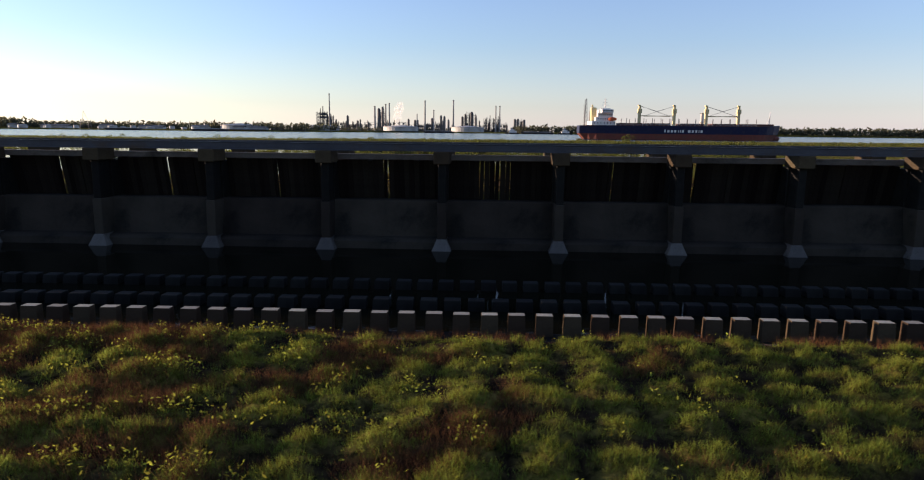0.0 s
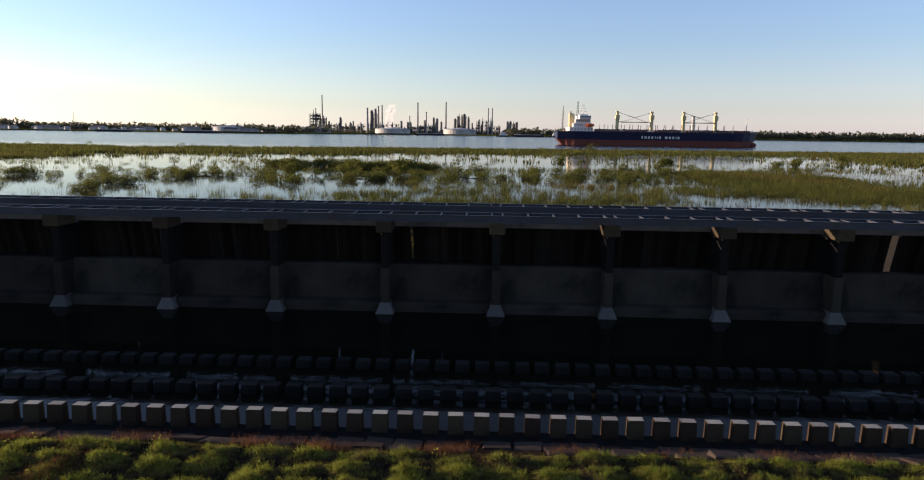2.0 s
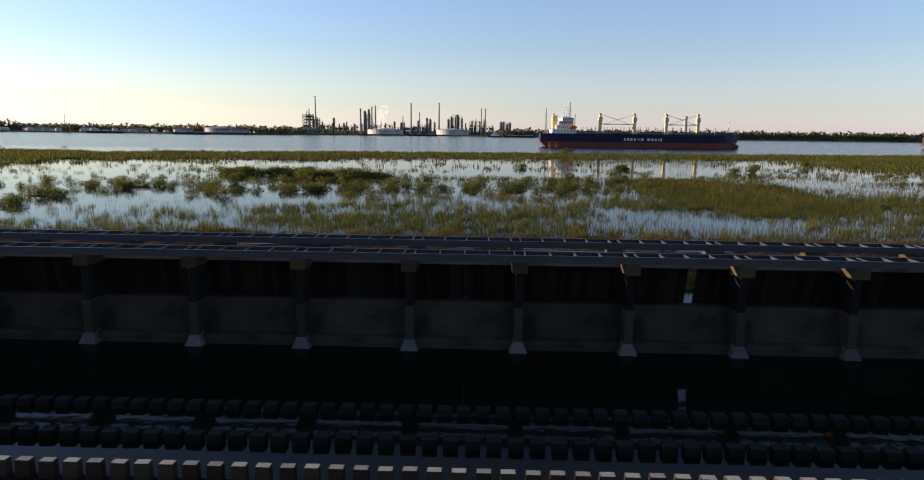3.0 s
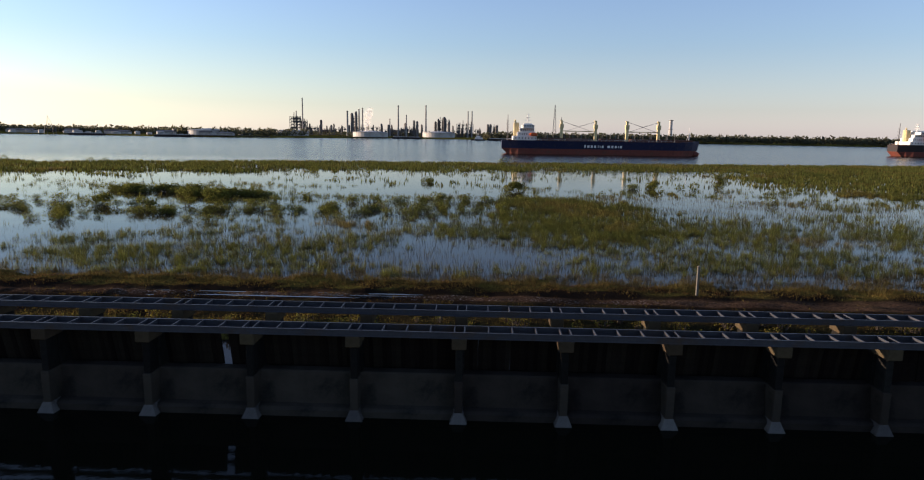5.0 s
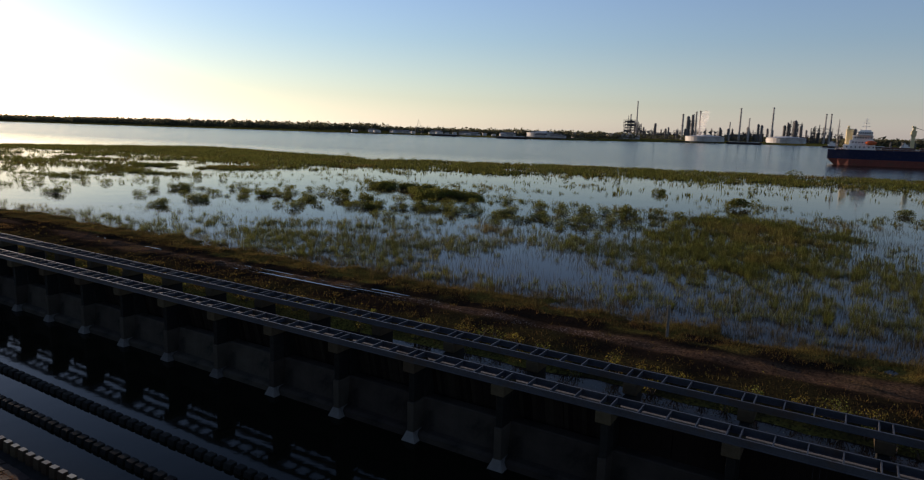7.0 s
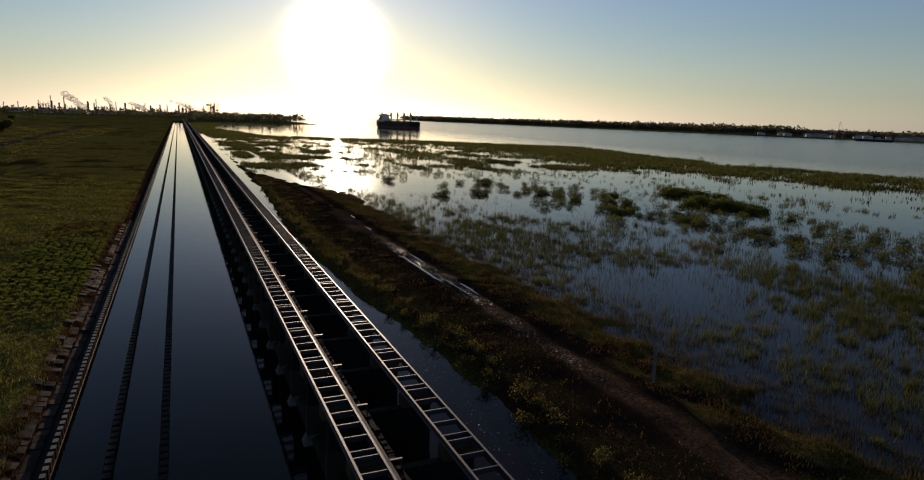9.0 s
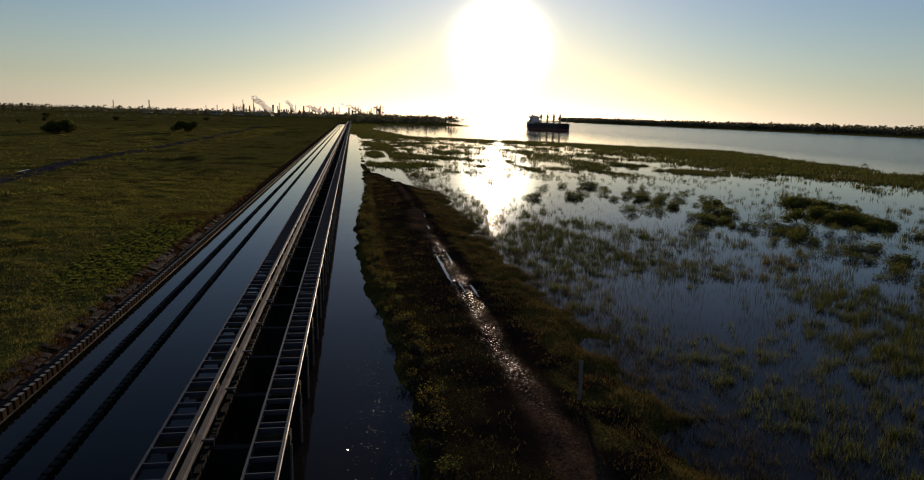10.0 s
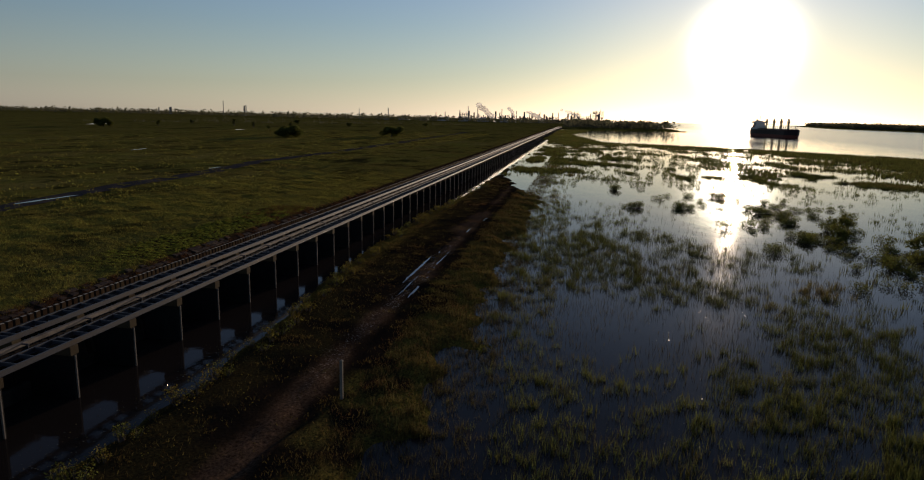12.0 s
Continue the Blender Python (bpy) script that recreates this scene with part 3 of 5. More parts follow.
def land(x, y):
    """Height of the ground."""
    n1, n2, n3 = fbm(x, y, 1, 4, 60.0), fbm(x, y, 2, 4, 9.0), fbm(x, y, 4, 3, 2.2)
    field = 0.95 + (0.12 + 0.14 * sstep(-y, 26, 40)) * n2 + 0.25 * n1 * sstep(-y, 30, 90)
    field = field + (0.26 * (hummocks(x, y) - 0.45) * (1 - sstep(x, 36, 56)) + 0.13 * fbm(x, y, 34, 3, 1.7)) * sstep(-y, 16.4, 17.6) * (1 - sstep(-y, 27, 40))
    z = np.where(y < -14.0, 0.08 + (field - 0.08) * sstep(-y, 14.7, 17.4), -1.1)
    z = np.where((y > -14.6) & (y < 3.0), -1.1, z)
    edge = np.interp(x, EDGE_X, EDGE_Y)
    # bank with the dirt track, then the drowned flat of the marsh, then the river
    wob = 1.6 * n2 + 1.2 * fbm(x, y, 6, 3, 25.0)
    bank_in = np.interp(x, (-400, -120, -66, 5, 38, 67, 81, 140), (12.0, 12.0, 12.8, 9.5, 10.0, 13.0, 12.8, 11.5))
    bank_out = np.interp(x, (-400, -110, -70, -40, 14, 54, 72, 140), (12.5, 14, 23, 30.5, 30, 30, 29.5, 30))
    bank = sstep(y, bank_in - 1.2 + wob * 0.5, bank_in + 1.8 + wob * 0.5) * (1 - sstep(y, bank_out - 4 + wob, bank_out + 2.5 + wob))
    bed = 0.95 + 0.10 * n1
    shallow = sstep(y, 24, 29) * (1 - sstep(y, 40, 56))
    wet_ = wetness(x, y)
    flat = bed + 0.12 * wet_ + 0.26 * sstep(wet_, 0.62, 0.92) * sstep(y, 95, 125) * sstep(x, -420, -300) + 0.05 * n2 + shallow * (0.05 + 0.06 * n2 + 0.04 * n1)
    zr = flat + bank * (1.95 + 0.14 * n2 + 0.05 * n3 - flat)
    rut = np.exp(-((y - 20.9 - 0.4 * n1) / 0.35) ** 2) + np.exp(-((y - 22.7 - 0.4 * n1) / 0.35) ** 2)
    zr = zr - 0.16 * rut * bank
    for ix, iy, rx, ry in ISLANDS:
        zr = np.maximum(zr, 1.42 - 0.9 * (((x - ix) / rx) ** 2 + ((y - iy) / ry) ** 2) + 0.12 * n2)
    zr = zr - 2.5 * sstep(y, edge - 4, edge + 12)
    far = np.interp(x, FAR_X, FAR_Y)
    zr = np.maximum(zr, -1.2 + 4.6 * sstep(y, far - 4, far + 8) + 0.3 * n1)
    left = sstep(-x, 1080, 1130) * (1 - sstep(y, np.interp(x, EDGE_X, EDGE_Y) - 20, np.interp(x, EDGE_X, EDGE_Y)))
    zr = np.maximum(zr, -1.0 + 3.4 * left)
    z = np.where(y >= 3.0, zr, z)
    return np.where((x < X0 - 6) & (y < 40), np.maximum(z, 1.6), z)


def graded(stops):
    """Grid lines from (from, to, step) runs."""
    out = []
    for a, b, s in stops:
        out += list(np.arange(a, b, s))
    return np.array(out + [stops[-1][1]])


gx = graded([(-6000, -1300, 235), (-1300, -400, 25), (-400, -120, 7), (-120, -18, 1.0), (-18, 50, 0.3), (50, 130, 1.0), (130, 260, 5), (260, 1100, 40), (1100, 6000, 350)])
gy = graded([(-6000, -900, 300), (-900, -260, 40), (-260, -80, 6), (-80, -26, 1.0), (-26, -13, 0.25), (-13, 9, 2.0), (9, 34, 0.5), (34, 150, 1.6), (150, 420, 6), (420, 960, 90), (960, 1380, 14), (1380, 6000, 420)])
GX, GY = np.meshgrid(gx, gy)
GZ = land(GX, GY)
nx, ny = len(gx), len(gy)
ii = (np.arange(ny - 1)[:, None] * nx + np.arange(nx - 1)[None, :]).ravel()
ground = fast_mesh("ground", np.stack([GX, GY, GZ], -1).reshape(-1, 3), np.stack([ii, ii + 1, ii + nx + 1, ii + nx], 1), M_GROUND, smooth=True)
tagged(ground, "flat grassy floodway, muddy bank with a rutted track, and marsh", "ground", kind="structure")
x_, y_ = GX.ravel(), GY.ravel()
n2_, n3_ = fbm(x_, y_, 12, 4, 7.0), fbm(x_, y_, 13, 4, 22.0)
grassy = np.where(y_ < -15, sstep(-y_, 16.3, 17.1), 0)
# shade between the hummocks is painted in by baring the dark mud colour
hollow_shade = lush(x_, y_) * (y_ < -16)
grassy = grassy * (1 - hollow_shade + hollow_shade * sstep(hummocks(x_, y_), 0.25, 0.7))
bankside = (y_ > 9) & (y_ < 40)
grassy = np.where(bankside, (0.75 - 0.65 * sstep(y_, 12, 14) * (1 - sstep(y_, 23.5, 25))) * sstep(n2_ + 0.8 * n3_ + 0.9 * np.abs(y_ - 21.7) / 4.0 - 0.55, 0.0, 0.7), grassy)
grassy = np.where(y_ >= 40, 0.4 + 0.5 * sstep(y_, 90, 120), grassy)
grassy = np.where((y_ > 960) | (x_ < -1100), 1, grassy)
dirt = np.where(bankside, sstep(0.7 - np.abs(y_ - 21.7) / 2.2 + 0.6 * n3_ + 1.0 * np.exp(-((x_ + 1) / 16) ** 2 - ((y_ - 17.5) / 4) ** 2) + 0.5 * sstep(x_, 66, 78) * np.exp(-((y_ - 21.8) / 2.2) ** 2), 0.1, 0.9), 0.2)
wet = np.where(bankside, 0.9 * sstep(x_, 8, 30) * (1 - sstep(x_, 66, 82)) * sstep(np.exp(-((y_ - 21.5) / 1.25) ** 2) + 0.5 * n2_, 0.45, 1.0), 0.0)
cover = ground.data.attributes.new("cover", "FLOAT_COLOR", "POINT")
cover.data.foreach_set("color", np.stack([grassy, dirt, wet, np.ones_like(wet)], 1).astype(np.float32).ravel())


def sheet(name, x0, x1, y0, y1, z, material, label):
    bm = bmesh.new()
    bm.faces.new([bm.verts.new(p) for p in ((x0, y0, z), (x1, y0, z), (x1, y1, z), (x0, y1, z))])
    return tagged(part(name, bm, material), label, "water", kind="structure")


sheet("basin_water", X0 - 3, X1 + 60, -15.2, 1.9, 0.0, M_BASIN, "dark still water in the concrete stilling basin")
sheet("river_water", -6000, 6000, 2.4, 6000, RIVER, M_RIVER, "calm wide river and flooded marsh water reflecting the sky")

# ---- the control structure ----
wall = tagged(empty("weir_wall"), "long low concrete weir wall with stained panels", "weir", kind="structure")
PANEL = ((0.55, -1.2), (0.55, 0.38), (0.75, 0.52), (1.15, 0.6), (1.42, 2.44), (1.5, 2.52), (2.2, 2.52), (2.6, 2.2), (2.9, -1.2))
bays = [k for k in range(-178, 30)]
first = part("panel", extrude_profile(PANEL, 0.02, BAY - 0.02), M_CONCRETE_WET, wall, m=pose(bays[0] * BAY, 0, 0))
for k in bays[1:]:
    share("panel", first, pose(k * BAY, 0, 0), wall)


def build_pier():
    p = tagged(empty("pier"), "slender weathered concrete pier with a flared foot", "pier", "piers of the spillway")
    part("foot", loft(bmesh.new(), [[(sx * w, y0, z), (sx2 * w, y0, z), (sx2 * w, 1.3, z), (sx * w, 1.3, z)] for w, y0, z, sx, sx2 in ((0.54, -0.05, -0.6, -1, 1), (0.50, 0.0, 0.02, -1, 1), (0.28, 0.18, 0.52, -1, 1), (0.26, 0.22, 0.60, -1, 1))]), M_FOOT, p, "pale flared concrete foot")
    part("buttress", boxes((-0.24, 0.24, 0.24, 1.5, 0.56, 2.5), bevel=0.03), M_CONCRETE_WET, p)
    # column and body near-black: shade under the deck is put into their colour
    part("column", boxes((-0.21, 0.21, 0.34, 1.3, 2.5, 4.52), bevel=0.03), M_SLIME_SHADE, p)
    part("cap", boxes((-0.42, 0.42, -0.02, 1.55, 4.52, 5.16), bevel=0.04), M_CAP, p)
    part("body", boxes((-0.24, 0.24, 1.45, 6.15, -1.2, 4.5), bevel=0.03), M_SLIME_SHADE, p)
    part("river_cap", boxes((-0.40, 0.40, 4.45, 6.2, 4.5, 5.16), bevel=0.04), M_CAP, p)
    # sunlit river edge of the pier, added as a narrow pale strip
    part("nose", boxes((-0.05, 0.05, 6.14, 6.26, 0.6, 4.45), bevel=0.012), M_BEAM, p, "pale strip standing for the sunlit edge of the pier")
    return p


pier = build_pier()
pier.matrix_basis = pose(bays[0] * BAY, 0, 0)
for k in bays[1:] + [bays[-1] + 1]:
    copy_thing(pier, pose(k * BAY, 0, 0))


def girder(y, flange):
    """An I-section beam along the whole structure."""
    f = flange / 2
    return extrude_profile([(y - f, 5.55), (y - f, 5.52), (y - 0.02, 5.50), (y - 0.02, 5.22), (y - f, 5.20), (y - f, 5.165), (y + f, 5.165), (y + f, 5.20), (y + 0.02, 5.22), (y + 0.02, 5.50), (y + f, 5.52), (y + f, 5.55)], X0, X1)


TIES = (-0.29, 0.29, 1.68, 3.05, 4.42)
near_bays = range(-12, 22)
for y0, y1, which in ((0.08, 1.40, "basin"), (4.62, 6.02, "river")):
    tr = tagged(empty("crane_track"), "grey steel crane track of twin girders with ladder-like cross ties", "crane track", "crane tracks")
    part("girder", girder(y0, 0.11), M_STEEL, tr)
    part("girder", girder(y1, 0.11), M_STEEL, tr)
    bm = boxes((-0.032, 0.032, y0 + 0.025, y1 - 0.025, 5.42, 5.535), (-0.010, 0.010, y0 + 0.025, y1 - 0.025, 5.26, 5.42))
    tie = part("tie", bm, M_STEEL, tr, m=pose(near_bays[0] * BAY + TIES[0], 0, 0))
    for k in near_bays:
        for i, t in enumerate(TIES):
            if (k, i) != (near_bays[0], 0):
                share("tie", tie, pose(k * BAY + t, 0, 0), tr)
    bm = bmesh.new()
    for k in bays:
        if k not in near_bays:
            for t in TIES:
                box(bm, k * BAY + t - 0.032, k * BAY + t + 0.032, y0 + 0.025, y1 - 0.025, 5.40, 5.535)
    tagged(part("far_tie_rest", bm, M_STEEL, tr), kind="stuff")

beam = tagged(empty("needle_beam"), "silvered timber beam that the needles lean on", "beam", "", "")
part("beam", boxes((X0, X1, 1.58, 1.94, 4.66, 4.96), bevel=0.03), M_BEAM, beam)
br = part("bracket", boxes((-0.06, 0.06, 1.94, 2.55, 4.88, 4.96), (-0.04, 0.04, 2.46, 2.52, 4.6, 4.88)), M_STEEL, beam, m=pose(bays[0] * BAY, 0, 0))
for k in bays[1:]:
    share("bracket", br, pose(k * BAY, 0, 0), beam)

# timber needles, bay by bay; slits where they have warped apart, and two missing from one bay
needle_data = None
NEEDLE_BAYS = range(-5, 13)
rest = bmesh.new()
PITCH = (BAY - 0.5) / 20
SLANT = {(-4, 9): (2.2, 0.12), (-3, 9): (2.0, 0.2), (-2, 9): (2.2, 0.4), (-1, 9): (1.6, 0.55), (0, 6): (1.0, 0.75), (0, 9): (1.4, 0.7), (0, 11): (0.8, 0.8), (1, 9): (1.2, 0.72), (2, 3): (-2.4, 0.62)}  # bay, needle: lean in degrees, width left
for k in bays:
    gate = None
    split = random.uniform(0.25, 1.0) * (random.random() < 0.85)
    for i in range(20):
        x = k * BAY + 0.25 + (i + 0.5) * PITCH + (-0.02 * i / 9 if i < 10 else 0.02 * (19 - i) / 9) * split
        if k == 6 and i in (12, 13):
            continue
        lean, left = SLANT.get((k, i), (0.0, 1.0))
        tilt = random.gauss(0, 0.10) + lean
        dz = random.uniform(-0.22, -0.12)
        dy = random.uniform(-0.025, 0.025)
        if k in NEEDLE_BAYS:
            if gate is None:
                gate = tagged(empty("timber_gate", k * BAY, 0, 0), "row of dark upright timber needles closing one bay", "gate", "timber gates")
            m = pose(x - k * BAY - 0.5 * (1 - left) * PITCH, 2.74 + dy, 2.3, 13, tilt, 0) @ Matrix.Diagonal(((0.99 - 0.012 * split) * left, 1, 1 + dz / 2.6, 1))
            if needle_data is None:
                nd = part("needle", boxes((-PITCH / 2, PITCH / 2, -0.14, 0.14, 0.0, 2.6), bevel=0.012), M_TIMBER, gate, m=m)
                needle_data = nd
            else:
                share("needle", needle_data, m, gate)
        elif k > -70:
            box(rest, x - PITCH * 0.49, x + PITCH * 0.49, 2.14 + dy, 2.42 + dy, 2.3, 4.9 + dz)
    if k <= -70:
        box(rest, k * BAY + 0.25, (k + 1) * BAY - 0.25, 2.14, 2.42, 2.3, 4.88)
tagged(part("timber_gates", rest, M_TIMBER), "dark upright timber needles closing the other bays", "gate", kind="stuff")

# baffle blocks on the basin floor and its end sill
BP = 0.843


def block_rings(w, d, z0, z1):
    if d < 0.35:   # upright teeth of the end sill
        return [[(-w * a, -d * b, z), (w * a, -d * b, z), (w * a, d * 0.5, z), (-w * a, d * 0.5, z)] for a, b, z in ((0.53, 0.72, z0), (0.505, 0.56, z1 - 0.025), (0.485, 0.52, z1))]
    return [[(-w * a, -d * b, z), (w * a, -d * b, z), (w * a, d * 0.42, z), (-w * a, d * 0.42, z)] for a, b, z in ((0.56, 1.5, z0), (0.515, 0.66, z1 - 0.03), (0.49, 0.60, z1))]


# near-black sill: shade in the gaps between the teeth, as colour
sill = tagged(part("end_sill", extrude_profile([(-14.75, -1.2), (-14.75, 0.06), (-14.5, 0.09), (-13.84, 0.09), (-13.80, 0.05), (-13.78, -1.2)], X0, X1), M_SLIME_SHADE), "low concrete end sill along the basin edge", "sill", kind="structure")
for row, (yb, z0, z1, shift, lab) in enumerate(((-13.97, 0.085, 0.74, 0.0, "concrete baffle blocks along the basin edge, tops painted sunlit"), (-10.85, -1.1, 0.36, 0.42, "dark wet concrete baffle blocks standing in the water"), (-7.95, -1.1, 0.34, 0.0, "dark wet concrete baffle blocks standing in the water"))):
    thing = tagged(empty("baffle_row"), lab, "baffle row", "rows of baffle blocks")
    w = 0.50 if row == 0 else 0.56
    mat = M_BLOCK if row == 0 else M_SLIME_SHADE
    deep = 0.29 if row == 0 else 0.42
    x = 14.24 + shift
    k0, k1 = int((-45 - x) / BP), int((110 - x) / BP)
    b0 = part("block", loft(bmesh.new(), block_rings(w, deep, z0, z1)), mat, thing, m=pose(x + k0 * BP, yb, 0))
    if row == 0:   # sunlight on the tops is painted in as a paler colour
        b0.data.materials.append(M_BLOCKTOP_LIT)
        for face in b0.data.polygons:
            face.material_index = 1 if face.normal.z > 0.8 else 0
    for k in range(k0 + 1, k1):
        share("block", b0, pose(x + k * BP + random.uniform(-0.012, 0.012), yb + random.uniform(-0.015, 0.015), random.uniform(-0.02, 0.0), 0, 0, random.uniform(-1.5, 1.5)), thing)
    base = np.array([p for r in block_rings(w, deep, z0, z1) for p in r])
    quads = [[a * 4 + i, a * 4 + (i + 1) % 4, a * 4 + 4 + (i + 1) % 4, a * 4 + 4 + i] for a in (0, 1) for i in range(4)] + [[8, 9, 10, 11]]
    ks = np.array([k for k in range(int((X0 - x) / BP), int((X1 - x) / BP)) if not k0 <= k < k1])
    vs = base[None] + np.stack([x + ks * BP, np.full(len(ks), yb), np.zeros(len(ks))], 1)[:, None]
    fs = (np.arange(len(ks))[:, None, None] * 12 + np.array(quads)[None]).reshape(-1, 4)
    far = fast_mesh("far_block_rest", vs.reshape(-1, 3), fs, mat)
    far.parent = thing
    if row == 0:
        far.data.materials.append(M_BLOCKTOP_LIT)
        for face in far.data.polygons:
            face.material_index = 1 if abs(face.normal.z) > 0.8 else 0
    tagged(far, kind="stuff")
# paving slabs between the sill and the grass, laid in courses that have settled
paving = tagged(empty("slab_apron"), "courses of settled dark stone slabs between basin and grass", "paving", kind="structure")
slabs = []
for i in range(4):
    bm = bmesh.new()
    bmesh.ops.create_cube(bm, size=1.0, matrix=Matrix.Diagonal((0.86, 0.70, 0.22, 1)))
    bmesh.ops.bevel(bm, geom=list(bm.edges), offset=0.035, segments=1, affect="EDGES")
    for v in bm.verts:
        v.co += Vector((random.uniform(-0.035, 0.035), random.uniform(-0.03, 0.03), random.uniform(-0.02, 0.02)))
    slabs.append(bm)


def slab_at(x, y, tilt):
    gz = float(land(np.array([x]), np.array([y]))[0])
    return pose(x + random.uniform(-0.04, 0.04), y + random.uniform(-0.05, 0.05), gz - 0.02 + random.uniform(-0.03, 0.03), tilt + random.uniform(-4, 4), random.uniform(-4, 4), random.uniform(-4, 4))


slab_data = []
for course, (yy, tilt, x_from, x_to) in enumerate(((-15.12, -6, -20, 92), (-15.92, -14, -16, 92), (-16.55, -14, 20, 92))):
    x = x_from + 0.46 * (course % 2)
    while x < x_to:
        if random.random() < 0.94 - 0.25 * course:
            if len(slab_data) < 4:
                slab_data.append(part("slab", slabs[len(slab_data)], M_STONE, paving, m=slab_at(x, yy, tilt)))
            else:
                share("slab", slab_data[random.randrange(4)], slab_at(x, yy, tilt), paving)
        x += 0.93

# pools left lying on the floodway
for px, py, length, wide, turn in ((-8, -76.5, 17, 1.3, -3), (-95, -87.5, 9, 0.8, 4), (-560, -330, 70, 7, 10), (-620, -560, 90, 14, 25), (-180, -180, 16, 1.6, 10)):
    bm = bmesh.new()
    ring = []
    for i in range(40):
        a = 2 * math.pi * i / 40
        k = 1 + 0.22 * math.sin(3 * a + px) + 0.16 * math.sin(7 * a + py)
        ring.append(bm.verts.new((0.5 * length * math.cos(a) * (0.85 + 0.15 * k), 0.5 * wide * math.sin(a) * k, 0)))
    bm.faces.new(ring)
    gz = float(land(np.array([float(px)]), np.array([float(py)]))[0])
    tagged(part("pool", bm, M_PUDDLE, m=pose(px, py, gz + 0.16, 0, 0, turn)), "shallow pool of standing water on the grass", "pool", "pools on the floodway")

# white marker post on the bank
post = tagged(empty("marker_post", 76.55, 24.7, 1.9), "tall pale square marker post standing on the grassy bank", "post")
part("shaft", boxes((-0.10, 0.10, -0.10, 0.10, -0.3, 2.72), bevel=0.015), M_POST, post)
part("top", loft(bmesh.new(), [[(-w, -w, z), (w, -w, z), (w, w, z), (-w, w, z)] for w, z in ((0.115, 2.72), (0.115, 2.78), (0.03, 2.86))]), M_POST, post)

# water standing in the wheel ruts
def puddle(px, py, length, wide):
    """A shallow pool with a ragged rim, drawn out along the track."""
    bm = bmesh.new()
    n = max(14, int(length * 7))
    rim = []
    for side in (-1, 1):
        u = np.linspace(-1, 1, n)[1:-1] * side
        w = 0.26 * wide * np.sqrt(1 - u * u) * np.clip(0.7 + 0.5 * fbm(u * length / 2 + px, np.full(n - 2, py + 7 * side), 71, 3, 3.0), 0.06, 1.6)
        mid = 0.05 * fbm(u * length / 2 + px, np.full(n - 2, py), 72, 2, 5.0)
        rim += [(0.5 * length * a, m_ + side * -b_, 0) for a, b_, m_ in zip(u, w, mid)]
    bm.faces.new([bm.verts.new(p) for p in rim])
    bmesh.ops.triangulate(bm, faces=bm.faces)
    bmesh.ops.recalc_face_normals(bm, faces=bm.faces)
    if sum(fc.normal.z for fc in bm.faces) < 0:
        bmesh.ops.reverse_faces(bm, faces=bm.faces)
    gz = float(land(np.array([float(px)]), np.array([float(py)]))[0])
    return tagged(part("puddle", bm, M_PUDDLE, m=pose(px, py, gz + 0.05)), "ragged puddle of rain water in a muddy rut", "puddle", "puddles")


for px, py, length, wide in ((-7, 22.8, 5, 0.9), (8, 22.0, 4, 0.4), (26, 20.8, 9, 0.5), (38, 20.5, 15, 0.8), (46, 21.4, 9, 0.4), (33, 22.2, 14, 0.5), (46, 22.6, 10, 0.8),):
    puddle(px, py, length, wide)

# gravel road over the floodway
bm = bmesh.new()
RX, RY = (-700, -430, -275, -200, -135, -60, -20, 20, 90, 200), (-100, -92, -88, -88, -89, -81, -78, -74, -70, -66)
prev = None
for x in np.arange(-700, 201, 6.0):
    y = float(np.interp(x, RX, RY)) + 0.8 * math.sin(x * 0.05)
    row = []
    for o in (-3.4, -1.9, 0, 1.9, 3.4):
        row.append(bm.verts.new((x, y + o, float(land(np.array([x]), np.array([y + o]))[0]) + 0.06 + 0.05 * (abs(o) < 3))))
    if prev:
        for i in range(4):
            bm.faces.new((prev[i], row[i], row[i + 1], prev[i + 1]))
    prev = row
tagged(part("road", bm, M_ROAD), "damp gravel track crossing the grassy floodway", "road", kind="structure")

# ---- plants ----
def scatter(x0, x1, y0, y1, n, keep):
    p = np.stack([rng.uniform(x0, x1, n), rng.uniform(y0, y1, n)], 1)
    return p[rng.uniform(0, 1, n) < keep(p[:, 0], p[:, 1])]


def on_land(name, p, height, width, lean, material, label, cat):
    ob = blades(name, p, land(p[:, 0], p[:, 1]), height, width, lean, material)
    return tagged(ob, label, cat, kind="stuff")


def sandy(x, y):
    """A bare patch of trodden sand on the bank."""
    return np.exp(-((x + 1) / 15) ** 2 - ((y - 17.5) / 3.6) ** 2)


def fade(x, y):
    """Thinning of the modelled grass towards the open field."""
    return np.clip(1 - sstep(-y, 30, 84), 0, 1) * (1 - sstep(np.abs(x - 20), 60, 150))


p = scatter(-16, 50, -26.8, -15.8, 900000, lambda x, y: lush(x, y) * (0.10 + 0.95 * sstep(hummocks(x, y), 0.15, 0.85)) * sstep(-y + 0.5 * fbm(x, y, 24, 3, 3.0), 16.6, 17.3))
tagged(blades("field_grass", p, land(p[:, 0], p[:, 1]), 0.05 + 0.13 * hummocks(p[:, 0], p[:, 1]) + 0.05 * fbm(p[:, 0], p[:, 1], 35, 3, 0.8), 0.012, 0.8, M_GRASS), "tall hummocky green grass beside the basin", "grass", kind="stuff")
